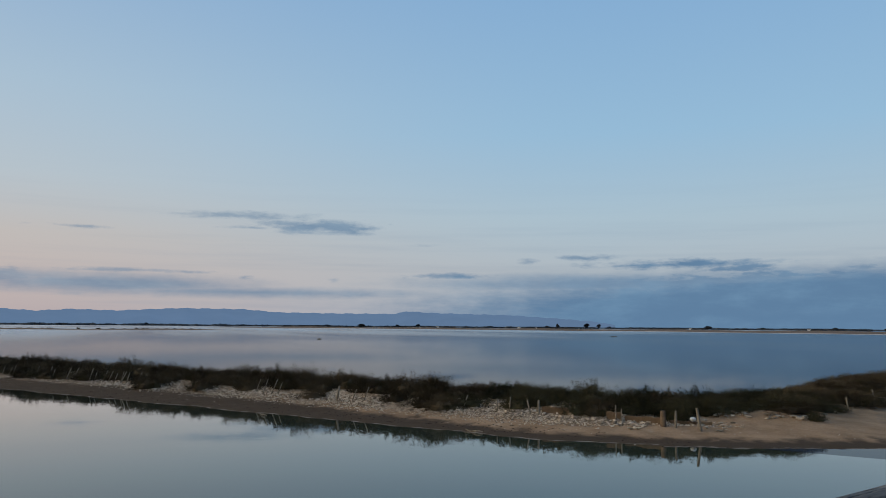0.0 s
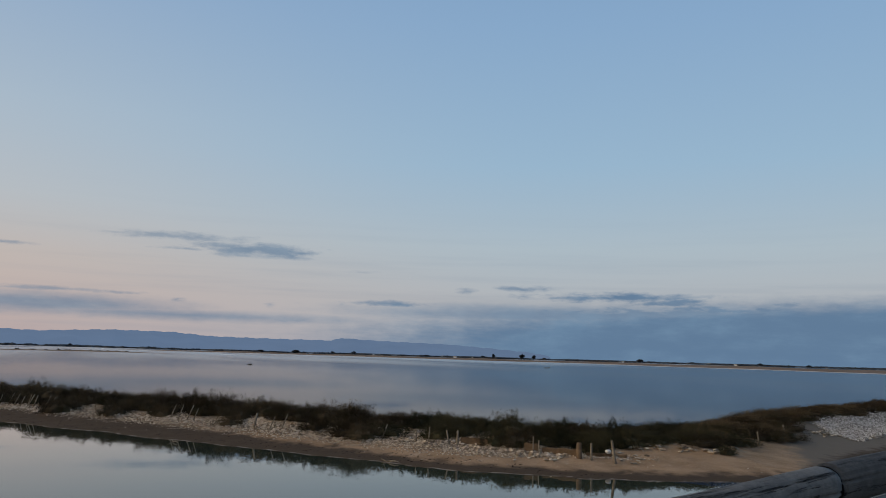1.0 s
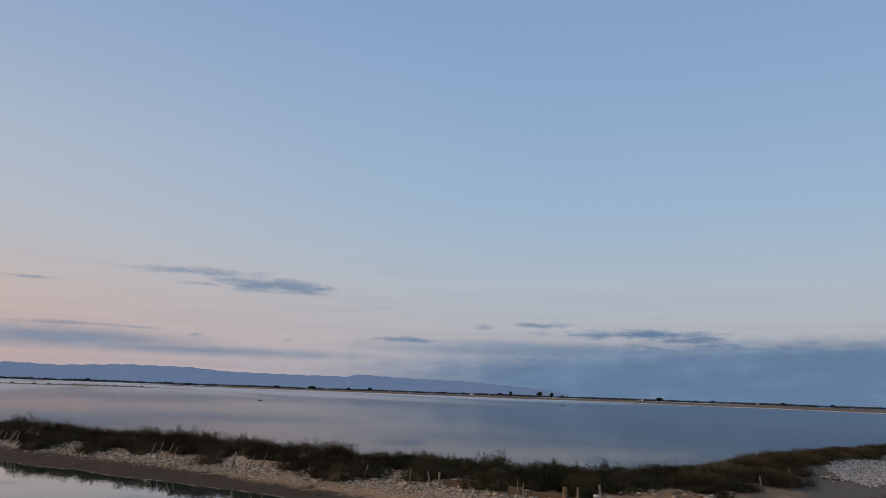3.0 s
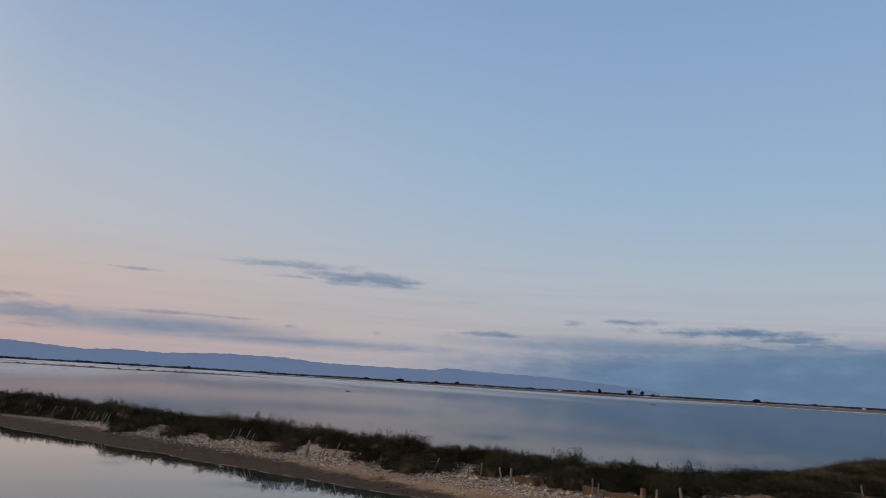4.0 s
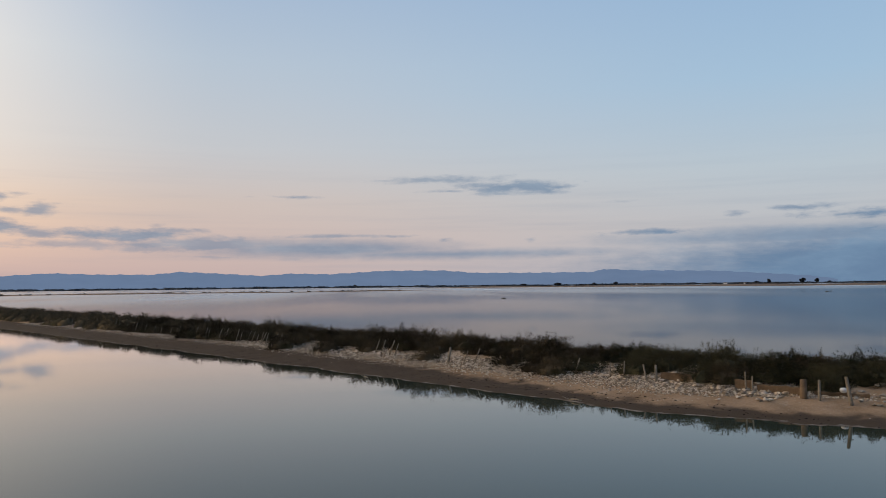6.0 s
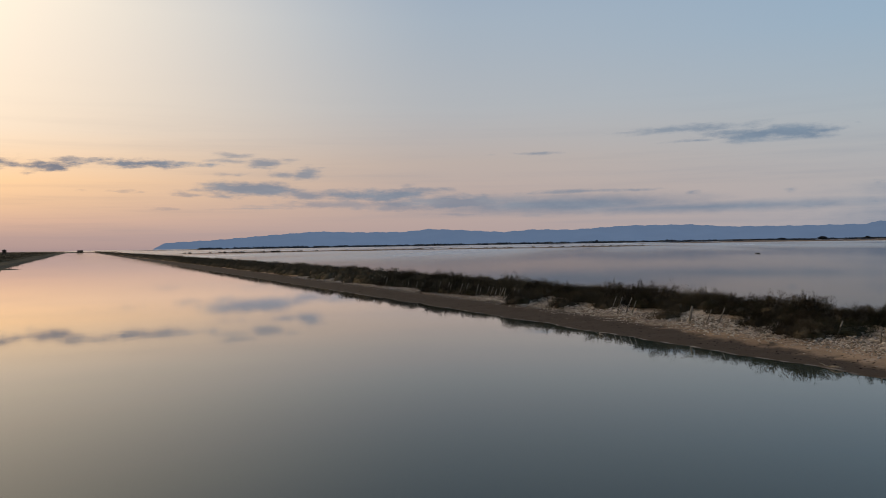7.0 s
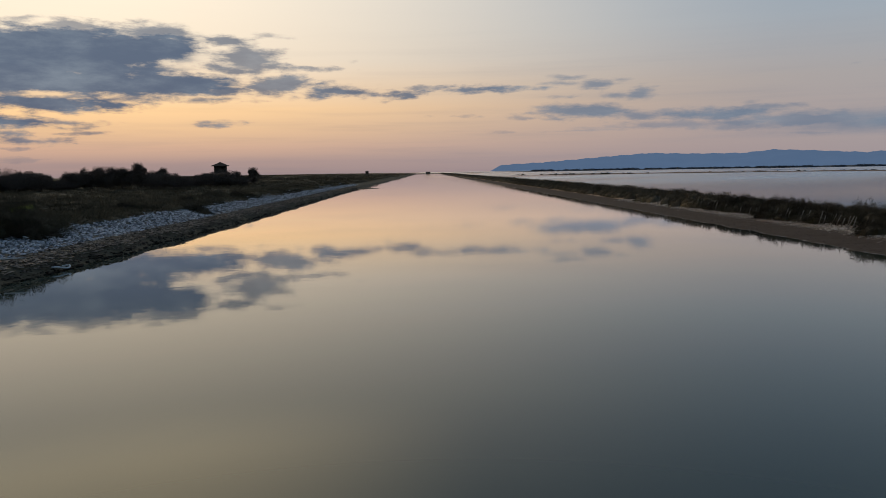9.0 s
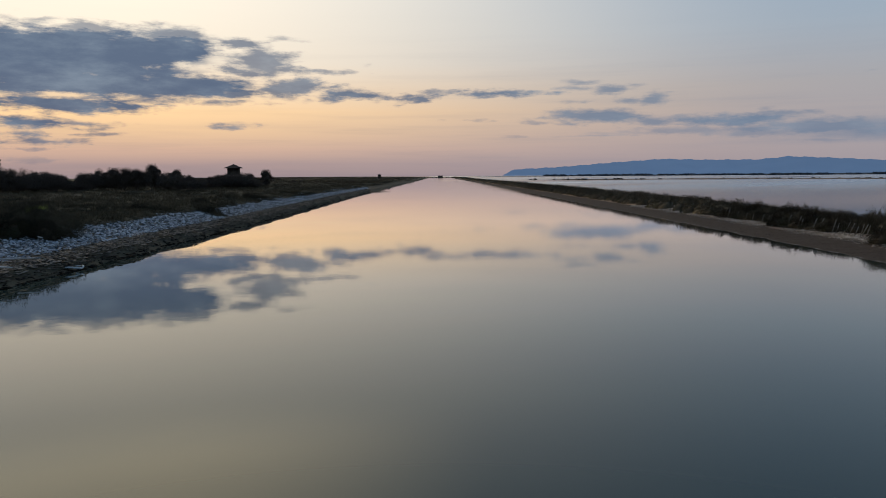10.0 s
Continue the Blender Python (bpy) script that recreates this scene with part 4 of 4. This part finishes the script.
board(28.12, 10.62, 28.16, 10.05, 0.4, "weathered tan board end shoring up the sandy bank")
board(28.22, 9.95, 28.25, 9.3, 0.3, "sunken dark tan board leaning in the sandy bank")
board(28.16, 9.28, 28.2, 8.6, 0.35, "weathered tan board shoring up the sandy bank")
board(28.2, 13.3, 28.3, 12.2, 0.34, "tan retaining board half hidden by saltbush")
board(28.6, 8.4, 29.0, 7.0, 0.2, "low dark plank at the foot of the shrubs")
board(28.0, 16.3, 28.0, 14.5, 0.1, "narrow grey plank lying along the stones")


def lump_thing(name, x, y, z, s, mat, label, category, sz=0.8):
    bm = bmesh.new()
    bmesh.ops.create_icosphere(bm, subdivisions=3, radius=0.5)
    for p in bm.verts:
        p.co *= 1 + 0.18 * noise.noise(p.co * 3 + Vector((x, y, 0)))
    me = bpy.data.meshes.new(name)
    bm.to_mesh(me)
    bm.free()
    me.materials.append(mat)
    me.polygons.foreach_set("use_smooth", [True] * len(me.polygons))
    ob = tagged(new(name, me), label, category)
    ob.matrix_basis = place(x, y, z, 0.4, s, s * sz)


lump_thing("plastic_bag", 28.7, 7.6, on_dike(28.7, 7.6) + 0.2, 0.22, M_WHITE, "white crumpled plastic bag caught behind the posts", "bag", 0.7)


def driftwood(x, y, turn, ln, label):
    pts = [Vector((ln * (t - 0.5), 0.06 * math.sin(t * 5), 0.03 * math.sin(t * 7))) for t in np.linspace(0, 1, 6)]
    v, f = tube(pts, [0.012, 0.026, 0.03, 0.027, 0.02, 0.01], 7)
    v2, f2 = tube([pts[3], pts[3] + Vector((0.18, 0.16, 0.1))], [0.015, 0.006], 5)
    ob = tagged(new("driftwood", mesh_of("driftwood", *join([(v, f), (v2, f2)]), M_POST, True)), label, "driftwood")
    ob.matrix_basis = place(x, y, max(on_dike(x, y), 0) + 0.03, turn)


driftwood(23.9, 24.2, 1.2, 0.8, "pale driftwood branch in the shallow water's edge")
driftwood(24.55, 14.3, 1.4, 0.9, "short pale driftwood stick on the wet mud")

# ---- the other bank ----
rng = np.random.default_rng(11)


def on_left(x, y):
    return float(left_height(np.array(float(x)), np.array(float(y))))


for k in range(300):
    y = 22 + 34 * rng.uniform() ** 1.1
    d = rng.uniform(2.3, 5.3)
    x = -9.3 - d
    s = rng.uniform(0.16, 0.42) * rng.uniform(0.6, 1)
    part("stone", STONE_KINDS[k % 7], left, "", Matrix.LocRotScale((x, y, on_left(x, y) + s * 0.1), Euler((rng.normal(0, 0.35), 0.4 + rng.normal(0, 0.3), rng.uniform(0, 6.28))), (s, s, s * 0.85)))
n = 24000
ys = 18 + 190 * rng.uniform(0, 1, n) ** 1.7
xs = -9.3 - rng.uniform(2.1, 5.9, n) - np.clip((ys - 60) / 90, 0, 1) * 1.2
tagged(part("rubble_facing", rubble(rng, xs, ys, left_height(xs, ys) + 0.02, 0.08, 0.29, M_STONES, "rubble_facing", 0.45), left, "sloping facing of broken white limestone"), kind="stuff")
n = 28000
ys = 16 + 170 * rng.uniform(0, 1, n) ** 1.6
xs = -9.3 - rng.uniform(-0.7, 2.6, n) - np.clip((ys - 60) / 90, 0, 1) * 1.2
keep = left_height(xs, ys) > -0.03
xs, ys = xs[keep], ys[keep]
tagged(part("wrack", rubble(rng, xs, ys, np.maximum(left_height(xs, ys), 0) + 0.02, 0.12, 0.5, M_DEBRIS, "wrack", 0.12, 0.28, 1.45), left, "brown crust of dead weed and mud"), kind="stuff")

tagged(new("ground_spit", grid_mesh("ground_spit", np.linspace(-11.5, -5.3, 14), np.linspace(179.5, 183.0, 9), lambda x, y: 0.16 * (1 - ((y - 181.2) / 1.7) ** 2) * np.clip((-5.3 - x) / 3.0, 0, 1) ** 0.6 - 0.02, M_SOIL)), "thin dark mud spit reaching into the canal", "mud", kind="structure")
n = 5200
ys = 24 + 330 * rng.uniform(0, 1, n) ** 1.6
xs = -14.9 - (0.3 + 0.45 * ys) * rng.uniform(0, 1, n) ** 1.4
v, f = tuft_field(rng, xs, ys, left_height(xs, ys) - 0.05, 0.78, 0.3, 55, 0.38, 0.018)
tagged(new("marsh_grass", np_mesh("marsh_grass", v, f, M_GRASS)), "rough dark marsh grass on the bank", "grass", kind="stuff")
n = 1100
ys = 250 + 1000 * rng.uniform(0, 1, n) ** 1.5
xs = -16 - 0.32 * ys * rng.uniform(0, 1, n)
v, f = tuft_field(rng, xs, ys, left_height(xs, ys) - 0.1, 4.5, 0.5, 24, 0.9, 0.1)
tagged(new("marsh_scrub", np_mesh("marsh_scrub", v, f, M_GRASS)), "low dark scrub spreading over the flat marsh", "scrub", kind="stuff")
for x, y, s in ((-15.8, 37.7, 1.5), (-16.6, 40.3, 1.6), (-16.2, 42.5, 1.3), (-17.7, 44.3, 1.4), (-16.1, 35.7, 1.3), (-14.6, 64.9, 1.0), (-13.8, 64.2, 0.85), (-13.2, 63.4, 0.75), (-12.6, 62.6, 0.65), (-12.1, 61.9, 0.55), (-13.6, 36.8, 1.2), (-14.3, 37.4, 1.4), (-15.0, 36.0, 1.5), (-13.2, 38.4, 0.9), (-14.6, 39.5, 1.3), (-16.6, 50.7, 0.9), (-16.8, 57.3, 1.0), (-17.0, 72.7, 1.0), (-17.3, 81.5, 1.1), (-16.6, 90.3, 1.0), (-17.9, 34.7, 1.1)):
    shrub(int(s * 10) % 5, x, y, on_left(x, y) - 0.1, s, s * 1.0, x * y, "dark marsh shrub above the stone-faced bank", "shrubs on the bank")
M_YELLOW = material("yellow_green_weed", (0.13, 0.15, 0.02), (0.32, 0.32, 0.05), 3.0, 20.0, 0.9, 0.0, island=True)
n = 9
xs, ys = -23.9 + rng.normal(0, 0.36, n), 55.8 + rng.normal(0, 0.5, n)
v, f = tuft_field(rng, xs, ys, left_height(xs, ys), 0.4, 0.5, 90, 0.12, 0.02)
tagged(new("weed_patch", np_mesh("weed_patch", v, f, M_YELLOW)), "bright yellow-green patch of low weed", "weeds", kind="stuff")

ring = [Vector((0.42 * math.cos(a), 0.36 * math.sin(a), 0.03 * math.sin(3 * a))) for a in np.linspace(0, 2 * math.pi, 25)]
v, f = tube(ring, [0.03] * 25, 7, False)
ob = tagged(new("hose_coil", mesh_of("hose_coil", v, f, M_TYRE, True)), "pale grey hose coil washed up on brown wrack", "hose")
ob.matrix_basis = place(-9.3, 30.4, 0.15, 0.3, 1.15)
M_BLEACH = material("bleached_wood", (0.26, 0.25, 0.23), (0.5, 0.48, 0.45), 4.0, 30.0, 0.9, 0.3, 0.01)
for x, y, turn, ln in ((-10.6, 28.9, 0.35, 1.6), (-10.0, 26.6, 2.7, 1.3), (-13.4, 36.0, 2.2, 1.8)):
    pts = [Vector((ln * (t - 0.5), 0.05 * math.sin(t * 4), 0)) for t in np.linspace(0, 1, 5)]
    ob = tagged(new("stick", mesh_of("stick", *tube(pts, [0.02, 0.035, 0.035, 0.03, 0.012], 6), M_BLEACH, True)), "bare pale stick lying on the bank", "stick", "sticks on the bank")
    ob.matrix_basis = place(x, y, on_left(x, y) + 0.2, turn)


# ---- trees behind the bank ----
def tree_meshes(seed, w, h, lobes, n, size, leaf):
    rng = np.random.default_rng(seed)
    tubes = [tube([(0, 0, -0.2), (0.05 * h, 0.02, h * 0.25), (0.03 * h, 0.05, h * 0.5)], [0.035 * h, 0.026 * h, 0.015 * h], 7)]
    vs, fs, o = [], [], 0
    for k in range(lobes):
        p = rng.normal(0, 1, 3)
        p = p / np.linalg.norm(p) * rng.uniform(0.2, 1) ** 0.5
        c = np.array([p[0] * w * 0.42, p[1] * w * 0.42, h * (0.5 + 0.38 * p[2])])
        r = w * rng.uniform(0.07, 0.19)
        tubes.append(tube([(0.02 * h, 0.02, h * 0.2), tuple(c * np.array([0.5, 0.5, 0.72])), tuple(c)], [0.016 * h, 0.011 * h, 0.005 * h], 5))
        q, e = rng.uniform(0, 6.28, n), np.arcsin(rng.uniform(-0.8, 1, n))
        nrm = np.stack([np.cos(e) * np.cos(q), np.cos(e) * np.sin(q), np.sin(e)], 1)
        v, f = sprigs(rng, c + nrm * np.array([r, r, r * 0.85]) * rng.uniform(0.3, 1.18, (n, 1)), nrm, size, size * 0.2)
        vs.append(v)
        fs.append(f + o)
        o += len(v)
    crown = np_mesh("crown", np.concatenate(vs), np.concatenate(fs), leaf)
    return mesh_of("trunk", *join(tubes), M_STEM), crown


TREES = [tree_meshes(30 + k, w, h, lb, n, s, M_TREE) for k, (w, h, lb, n, s) in enumerate([(5.0, 3.7, 34, 520, 0.15), (4.2, 4.2, 30, 520, 0.15), (6.0, 3.4, 38, 520, 0.15), (3.4, 3.1, 26, 460, 0.14), (4.0, 4.4, 18, 120, 0.55)])]
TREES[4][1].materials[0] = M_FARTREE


def tree(kind, x, y, z, s, sz, turn, label, group):
    root = tagged(new("tree"), label, "tree", group)
    root.matrix_basis = place(x, y, z, turn, s, sz)
    part("trunk", TREES[kind][0], root)
    part("crown", TREES[kind][1], root)


rng = np.random.default_rng(21)
for a0, a1, dist, tall in ((-36, -25.7, 130, 1.12), (-24.9, -17.6, 136, 1.1), (-16.9, -12.9, 158, 1.06)):
    a = a0
    while a < a1:
        for back in (0, 6):
            r = dist + back + rng.normal(0, 1.5)
            x, y = 5.5 + r * math.sin(radians(a)), -0.7 + r * math.cos(radians(a))
            edge = min(1.0, 0.62 + 0.25 * min(a - a0, a1 - a)) if a0 > -30 or a1 - a < 2 else 1.0
            s = rng.uniform(0.75, 1.1)
            edge *= 0.88 if abs(a + 14.8) < 0.9 else 1.0      # kept low in front of the hut
            tree(int(rng.integers(0, 4)), x, y, on_left(x, y) - 0.1, s, s * tall * edge * rng.uniform(0.72, 1.22), rng.uniform(0, 6.28), "dark bushy tamarisk in a thicket behind the bank", "tamarisk thicket")
        a += rng.uniform(0.65, 1.05) * 130 / dist
x, y = 5.5 + 165 * math.sin(radians(-12.5)), 165 * math.cos(radians(-12.5))
tree(1, x, y, on_left(x, y), 0.8, 0.95, 0.5, "small upright tree standing alone past the hut", "lone trees")
for a, r, s in ((-10.6, 260, 0.6), (-10.1, 270, 0.5), (-8.0, 300, 0.4), (-7.2, 310, 0.35), (-6.4, 320, 0.45), (-9.0, 280, 0.35), (-5.6, 350, 0.35)):
    x, y = 5.5 + r * math.sin(radians(a)), r * math.cos(radians(a))
    tree(3, x, y, on_left(x, y), s, s * 0.75, a, "low far bush on the flat marsh", "far bushes")


def hide(x, y, wide, eaves, ridge, floor_z, turn, roof_over, label):
    """A raised bird-watching hut: legs, cabin with a viewing slot, hipped roof."""
    g = on_left(x, y)
    root = tagged(new("watch_hut"), label, "hut")
    root.matrix_basis = place(x, y, 0, turn)
    h = wide / 2
    for sx in (-1, 1):
        for sy in (-1, 1):
            part("leg", mesh_of("leg", *tube([(sx * h * 0.85, sy * h * 0.85, g - 0.3), (sx * h * 0.8, sy * h * 0.8, floor_z)], [0.11, 0.1], 8), M_HUT), root)
    mid = (floor_z + eaves) / 2
    cabin = part("cabin", mesh_of("cabin", *join([box(-h, -h, floor_z, h, h, mid), box(-h, -h, mid + 0.35, h, h, eaves), box(-h, -h, mid, -h + 0.12, h, mid + 0.35), box(h - 0.12, -h, mid, h, h, mid + 0.35), box(-0.06, -h, mid, 0.06, h, mid + 0.35)]), M_HUT), root)
    part("inner_wall", mesh_of("inner_wall", *box(-h + 0.2, -h + 0.5, floor_z + 0.02, h - 0.2, h - 0.2, eaves - 0.02), M_HUT), cabin)
    part("floor_deck", mesh_of("floor_deck", *box(-h * 1.25, -h * 1.25, floor_z - 0.14, h * 1.25, h * 1.25, floor_z), M_HUT), root)
    o = h + roof_over
    v = [(-o, -o, eaves), (o, -o, eaves), (o, o, eaves), (-o, o, eaves), (-o, -o, eaves - 0.08), (o, -o, eaves - 0.08), (o, o, eaves - 0.08), (-o, o, eaves - 0.08),
         (-o * 0.45, -o * 0.45, eaves + (ridge - eaves) * 0.52), (o * 0.45, -o * 0.45, eaves + (ridge - eaves) * 0.52), (o * 0.45, o * 0.45, eaves + (ridge - eaves) * 0.52), (-o * 0.45, o * 0.45, eaves + (ridge - eaves) * 0.52), (0, 0, ridge)]
    f = [(0, 1, 9, 8), (1, 2, 10, 9), (2, 3, 11, 10), (3, 0, 8, 11), (8, 9, 12), (9, 10, 12), (10, 11, 12), (11, 8, 12), (7, 6, 5, 4), (4, 5, 1, 0), (5, 6, 2, 1), (6, 7, 3, 2), (7, 4, 0, 3)]
    part("roof", mesh_of("roof", v, f, M_ROOF), root)
    return root


x, y = 5.5 + 168 * math.sin(radians(-14.78)), 168 * math.cos(radians(-14.78))
hide(x, y, 2.3, 5.62, 6.42, 4.3, 0.12, 0.55, "dark wooden watch hut on legs above the thicket")
x, y = 5.5 + 420 * math.sin(radians(-4.37)), 420 * math.cos(radians(-4.37))
hide(x, y, 1.7, 4.3, 4.7, 2.9, 0.1, 0.3, "small distant watch hut on legs over the marsh")


def house(x, y, ln, wd, high, roof, turn, label, group="", z=0.0, wall=None):
    root = tagged(new("farm_building"), label, "building", group)
    root.matrix_basis = place(x, y, z, turn)
    w = part("wall", mesh_of("wall", *box(-ln / 2, -wd / 2, -0.5, ln / 2, wd / 2, high), wall or M_WALL), root)
    v = [(-ln * 0.53, -wd * 0.55, high), (ln * 0.53, -wd * 0.55, high), (ln * 0.53, wd * 0.55, high), (-ln * 0.53, wd * 0.55, high), (-ln * 0.53, 0, high + roof), (ln * 0.53, 0, high + roof)]
    part("roof", mesh_of("roof", v, [(0, 1, 5, 4), (2, 3, 4, 5), (0, 4, 3), (1, 2, 5), (3, 2, 1, 0)], M_ROOF), root)
    for k in range(3):
        cx = ln * (-0.3 + 0.3 * k)
        part("window", mesh_of("window", *box(cx - 0.4, -wd / 2 - 0.04, high * 0.35, cx + 0.4, -wd / 2 - 0.003, high * 0.75), M_HUT), w)


house(24.2 - 16.5, 1320, 8, 6, 2.4, 0.6, 0.0, "low tan pump house closing the canal's far end", "", 0.6, M_FARSAND)
# landing at the canal's far end
tagged(new("ground_canal_end", mesh_of("ground_canal_end", *box(-60, 1302, -0.5, 60, 1398, 0.6), M_SOIL)), "low dark embankment across the canal's far end", "bank", kind="structure")

# ---- far shore ----
rng = np.random.default_rng(31)
for a in (60.8, 61.6, 73.6, 74.0, 78.4, 81.0, 63.1, 88.3, 56.3, 58.0, 71.1, 76.9, 84.2, 57.1, 59.3, 62.2, 64.4, 71.9, 72.6, 75.2, 79.6, 82.7):
    r = 1500 + rng.uniform(-60, 200)
    house(r * math.sin(radians(a)), r * math.cos(radians(a)), rng.uniform(3, 6), 5, rng.uniform(1.5, 2.4), 0.7, rng.uniform(-0.4, 0.4) - radians(a), "small white farm building on the far shore", "far farm buildings", 0.6)
for a, top, wide in ((30.25, 6, 14), (33.28, 7, 8), (36.61, 9, 8), (43.06, 5, 12), (49.01, 6, 12), (51.53, 8, 16), (54.16, 7, 10), (55.67, 9, 7), (61.01, 5, 12), (65.91, 12, 7), (67.97, 13.5, 9), (68.83, 12, 8), (65.15, 7, 8), (69.59, 6, 9), (76.34, 9, 13), (79.87, 6, 8), (84.31, 7, 10), (87.24, 6, 9)):
    r = 1420 if a > 44 else 1850
    s = wide / 5.0
    tree(4, r * math.sin(radians(a)), r * math.cos(radians(a)), 0.6, s * 1.35, top * 0.66 / 4.0, a, "dark round-topped tree on the far shore", "far shore trees")
n = 1900
a = np.radians(rng.uniform(8, 100, n))
a = a[np.sin(a * 61) + np.sin(a * 243 + 1) + rng.normal(0, 0.9, n) > -0.5]
n = len(a)
r = np.where(a > radians(42), 1400 + rng.uniform(0, 60, n), 1790 + rng.uniform(0, 60, n))
near = a > radians(42)
for pick, wide, high in ((near, 4.6, 2.6), (~near, 8.0, 4.0)):
    aa, rr = a[pick], r[pick]
    v, f = tuft_field(rng, rr * np.sin(aa), rr * np.cos(aa), np.full(len(aa), 0.5), wide, high, 22, 1.6, 0.4)
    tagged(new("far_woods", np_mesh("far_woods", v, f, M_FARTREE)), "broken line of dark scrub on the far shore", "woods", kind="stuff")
n = 70
a = np.radians(np.concatenate([rng.uniform(7, 42, 50), rng.normal(13.5, 0.25, 12), rng.normal(10.5, 0.8, 8)]))
r = 550 + rng.uniform(-3, 6, n)
v, f = tuft_field(rng, r * np.sin(a), r * np.cos(a), np.full(n, 0.25), 1.3, 0.75, 22, 0.5, 0.14)
tagged(new("sandbar_scrub", np_mesh("sandbar_scrub", v, f, M_LEAF)), "scattered dark scrub on the thin sandbar", "scrub", kind="stuff")
MUD_LUMP = stone_mesh(np.random.default_rng(77), M_SOIL)
for x, y, s in ((158.9, 140.6, 1.6), (297.8, 109.6, 1.8), (304, 110.5, 1.2)):
    ob = tagged(new("mud_lump", MUD_LUMP), "small dark lump of mud standing in the lagoon", "mud", "lumps in the lagoon")
    ob.matrix_basis = place(x, y, 0.05, 0.3, s, 0.5)

# ---- footbridge under the camera ----
slope = Vector((1.0, -0.544, 0.08)).normalized()
rd = Vector((slope.x, slope.y, 0)).normalized()
side = Vector((rd.y, -rd.x, 0))
JOINT = Vector((2.715, -0.371, 3.499))


def rail_log(length, seed, mat):
    """A weathered round rail along x, with drying cracks and a worn, uneven surface."""
    n, sides = 90, 64
    v, f = [], []
    for k in range(n):
        u = length * k / (n - 1)
        for s in range(sides):
            q = 2 * math.pi * s / sides
            r = 0.055 + 0.002 * math.sin(3 * q + seed) + 0.0024 * noise.noise(Vector((u * 5, math.cos(q) * 1.3, math.sin(q) * 1.3 + seed)))
            crack = noise.noise(Vector((u * 1.6 + seed, math.cos(q) * 6, math.sin(q) * 6)))
            r -= 0.008 * max(0.0, crack - 0.38) / 0.3
            if k in (0, n - 1):
                r *= 0.88
            v.append((u, r * math.cos(q), r * math.sin(q)))
    for k in range(n - 1):
        for s in range(sides):
            f.append((k * sides + s, k * sides + (s + 1) % sides, (k + 1) * sides + (s + 1) % sides, (k + 1) * sides + s))
    f.append(tuple(range(sides)))
    f.append(tuple((n - 1) * sides + s for s in range(sides)))
    return mesh_of("rail", v, f, mat, True)


def along_rail(t):
    return Matrix.LocRotScale(JOINT + slope * t, slope.to_track_quat("X", "Z"), None)


bridge = tagged(new("footbridge"), "weathered grey timber footbridge with round log rail", "bridge")
part("rail", rail_log(2.9, 1.0, M_RAIL_PALE), bridge, "paler grey log rail", along_rail(-2.904))
part("rail", rail_log(0.7, 2.0, M_RAIL), bridge, "darker cracked log rail", along_rail(0.004))
part("rail", rail_log(0.5, 3.0, M_RAIL), bridge, "darker cracked log rail", along_rail(0.71))
v = []
for t in (0.1, 1.18):
    for u, z in ((-0.012, -0.14), (0.012, -0.14), (0.012, 0.0), (-0.012, 0.0)):
        p = JOINT + slope * t + side * (0.03 + u)
        v.append((p.x, p.y, p.z + z - 0.055))
part("pale_board", mesh_of("pale_board", v, [(0, 1, 2, 3), (7, 6, 5, 4), (0, 4, 5, 1), (1, 5, 6, 2), (2, 6, 7, 3), (3, 7, 4, 0)], M_WHITE), bridge, "whitish flat board under the rail")
for t in (-2.6, -1.2, 0.0, 1.1):
    p = JOINT + slope * t
    part("rail_post", mesh_of("rail_post", *tube([(p.x, p.y, 0.0 - 0.6), (p.x, p.y, p.z - 0.04)], [0.045, 0.04], 10), M_RAIL, True), bridge)
for start, way, across, count, drop in ((JOINT - rd * 3.6, rd, side, 25, 0.0), (Vector((2.9, -0.95, 0)), Vector((1, 0, 0)), Vector((0, -1, 0)), 32, 0.06)):
    for k in range(count):
        p = start + way * (k * 0.147)
        v = [(q.x, q.y, z) for z in (2.53 - drop - 0.003 * (k % 2), 2.575 - drop - 0.003 * (k % 2)) for q in (p - across * 0.05, p + way * 0.138 - across * 0.05, p + way * 0.138 + across * 2.1, p + across * 2.1)]
        part("plank", mesh_of("plank", v, [(3, 2, 1, 0), (4, 5, 6, 7), (0, 1, 5, 4), (1, 2, 6, 5), (2, 3, 7, 6), (3, 0, 4, 7)], M_PLANK), bridge)
    for off in (0.1, 1.95):
        p, q = start + across * off, start + way * (count * 0.147) + across * off
        part("beam", mesh_of("beam", *tube([(p.x, p.y, 2.44 - drop), (q.x, q.y, 2.44 - drop)], [0.09, 0.09], 8), M_RAIL), bridge)
for x, y in ((7.3, -1.15), (7.3, -3.0), (4.9, -1.15), (4.9, -3.0)):
    part("pile", mesh_of("pile", *tube([(x, y, -0.6), (x, y, 2.4)], [0.12, 0.11], 10), M_RAIL, True), bridge)
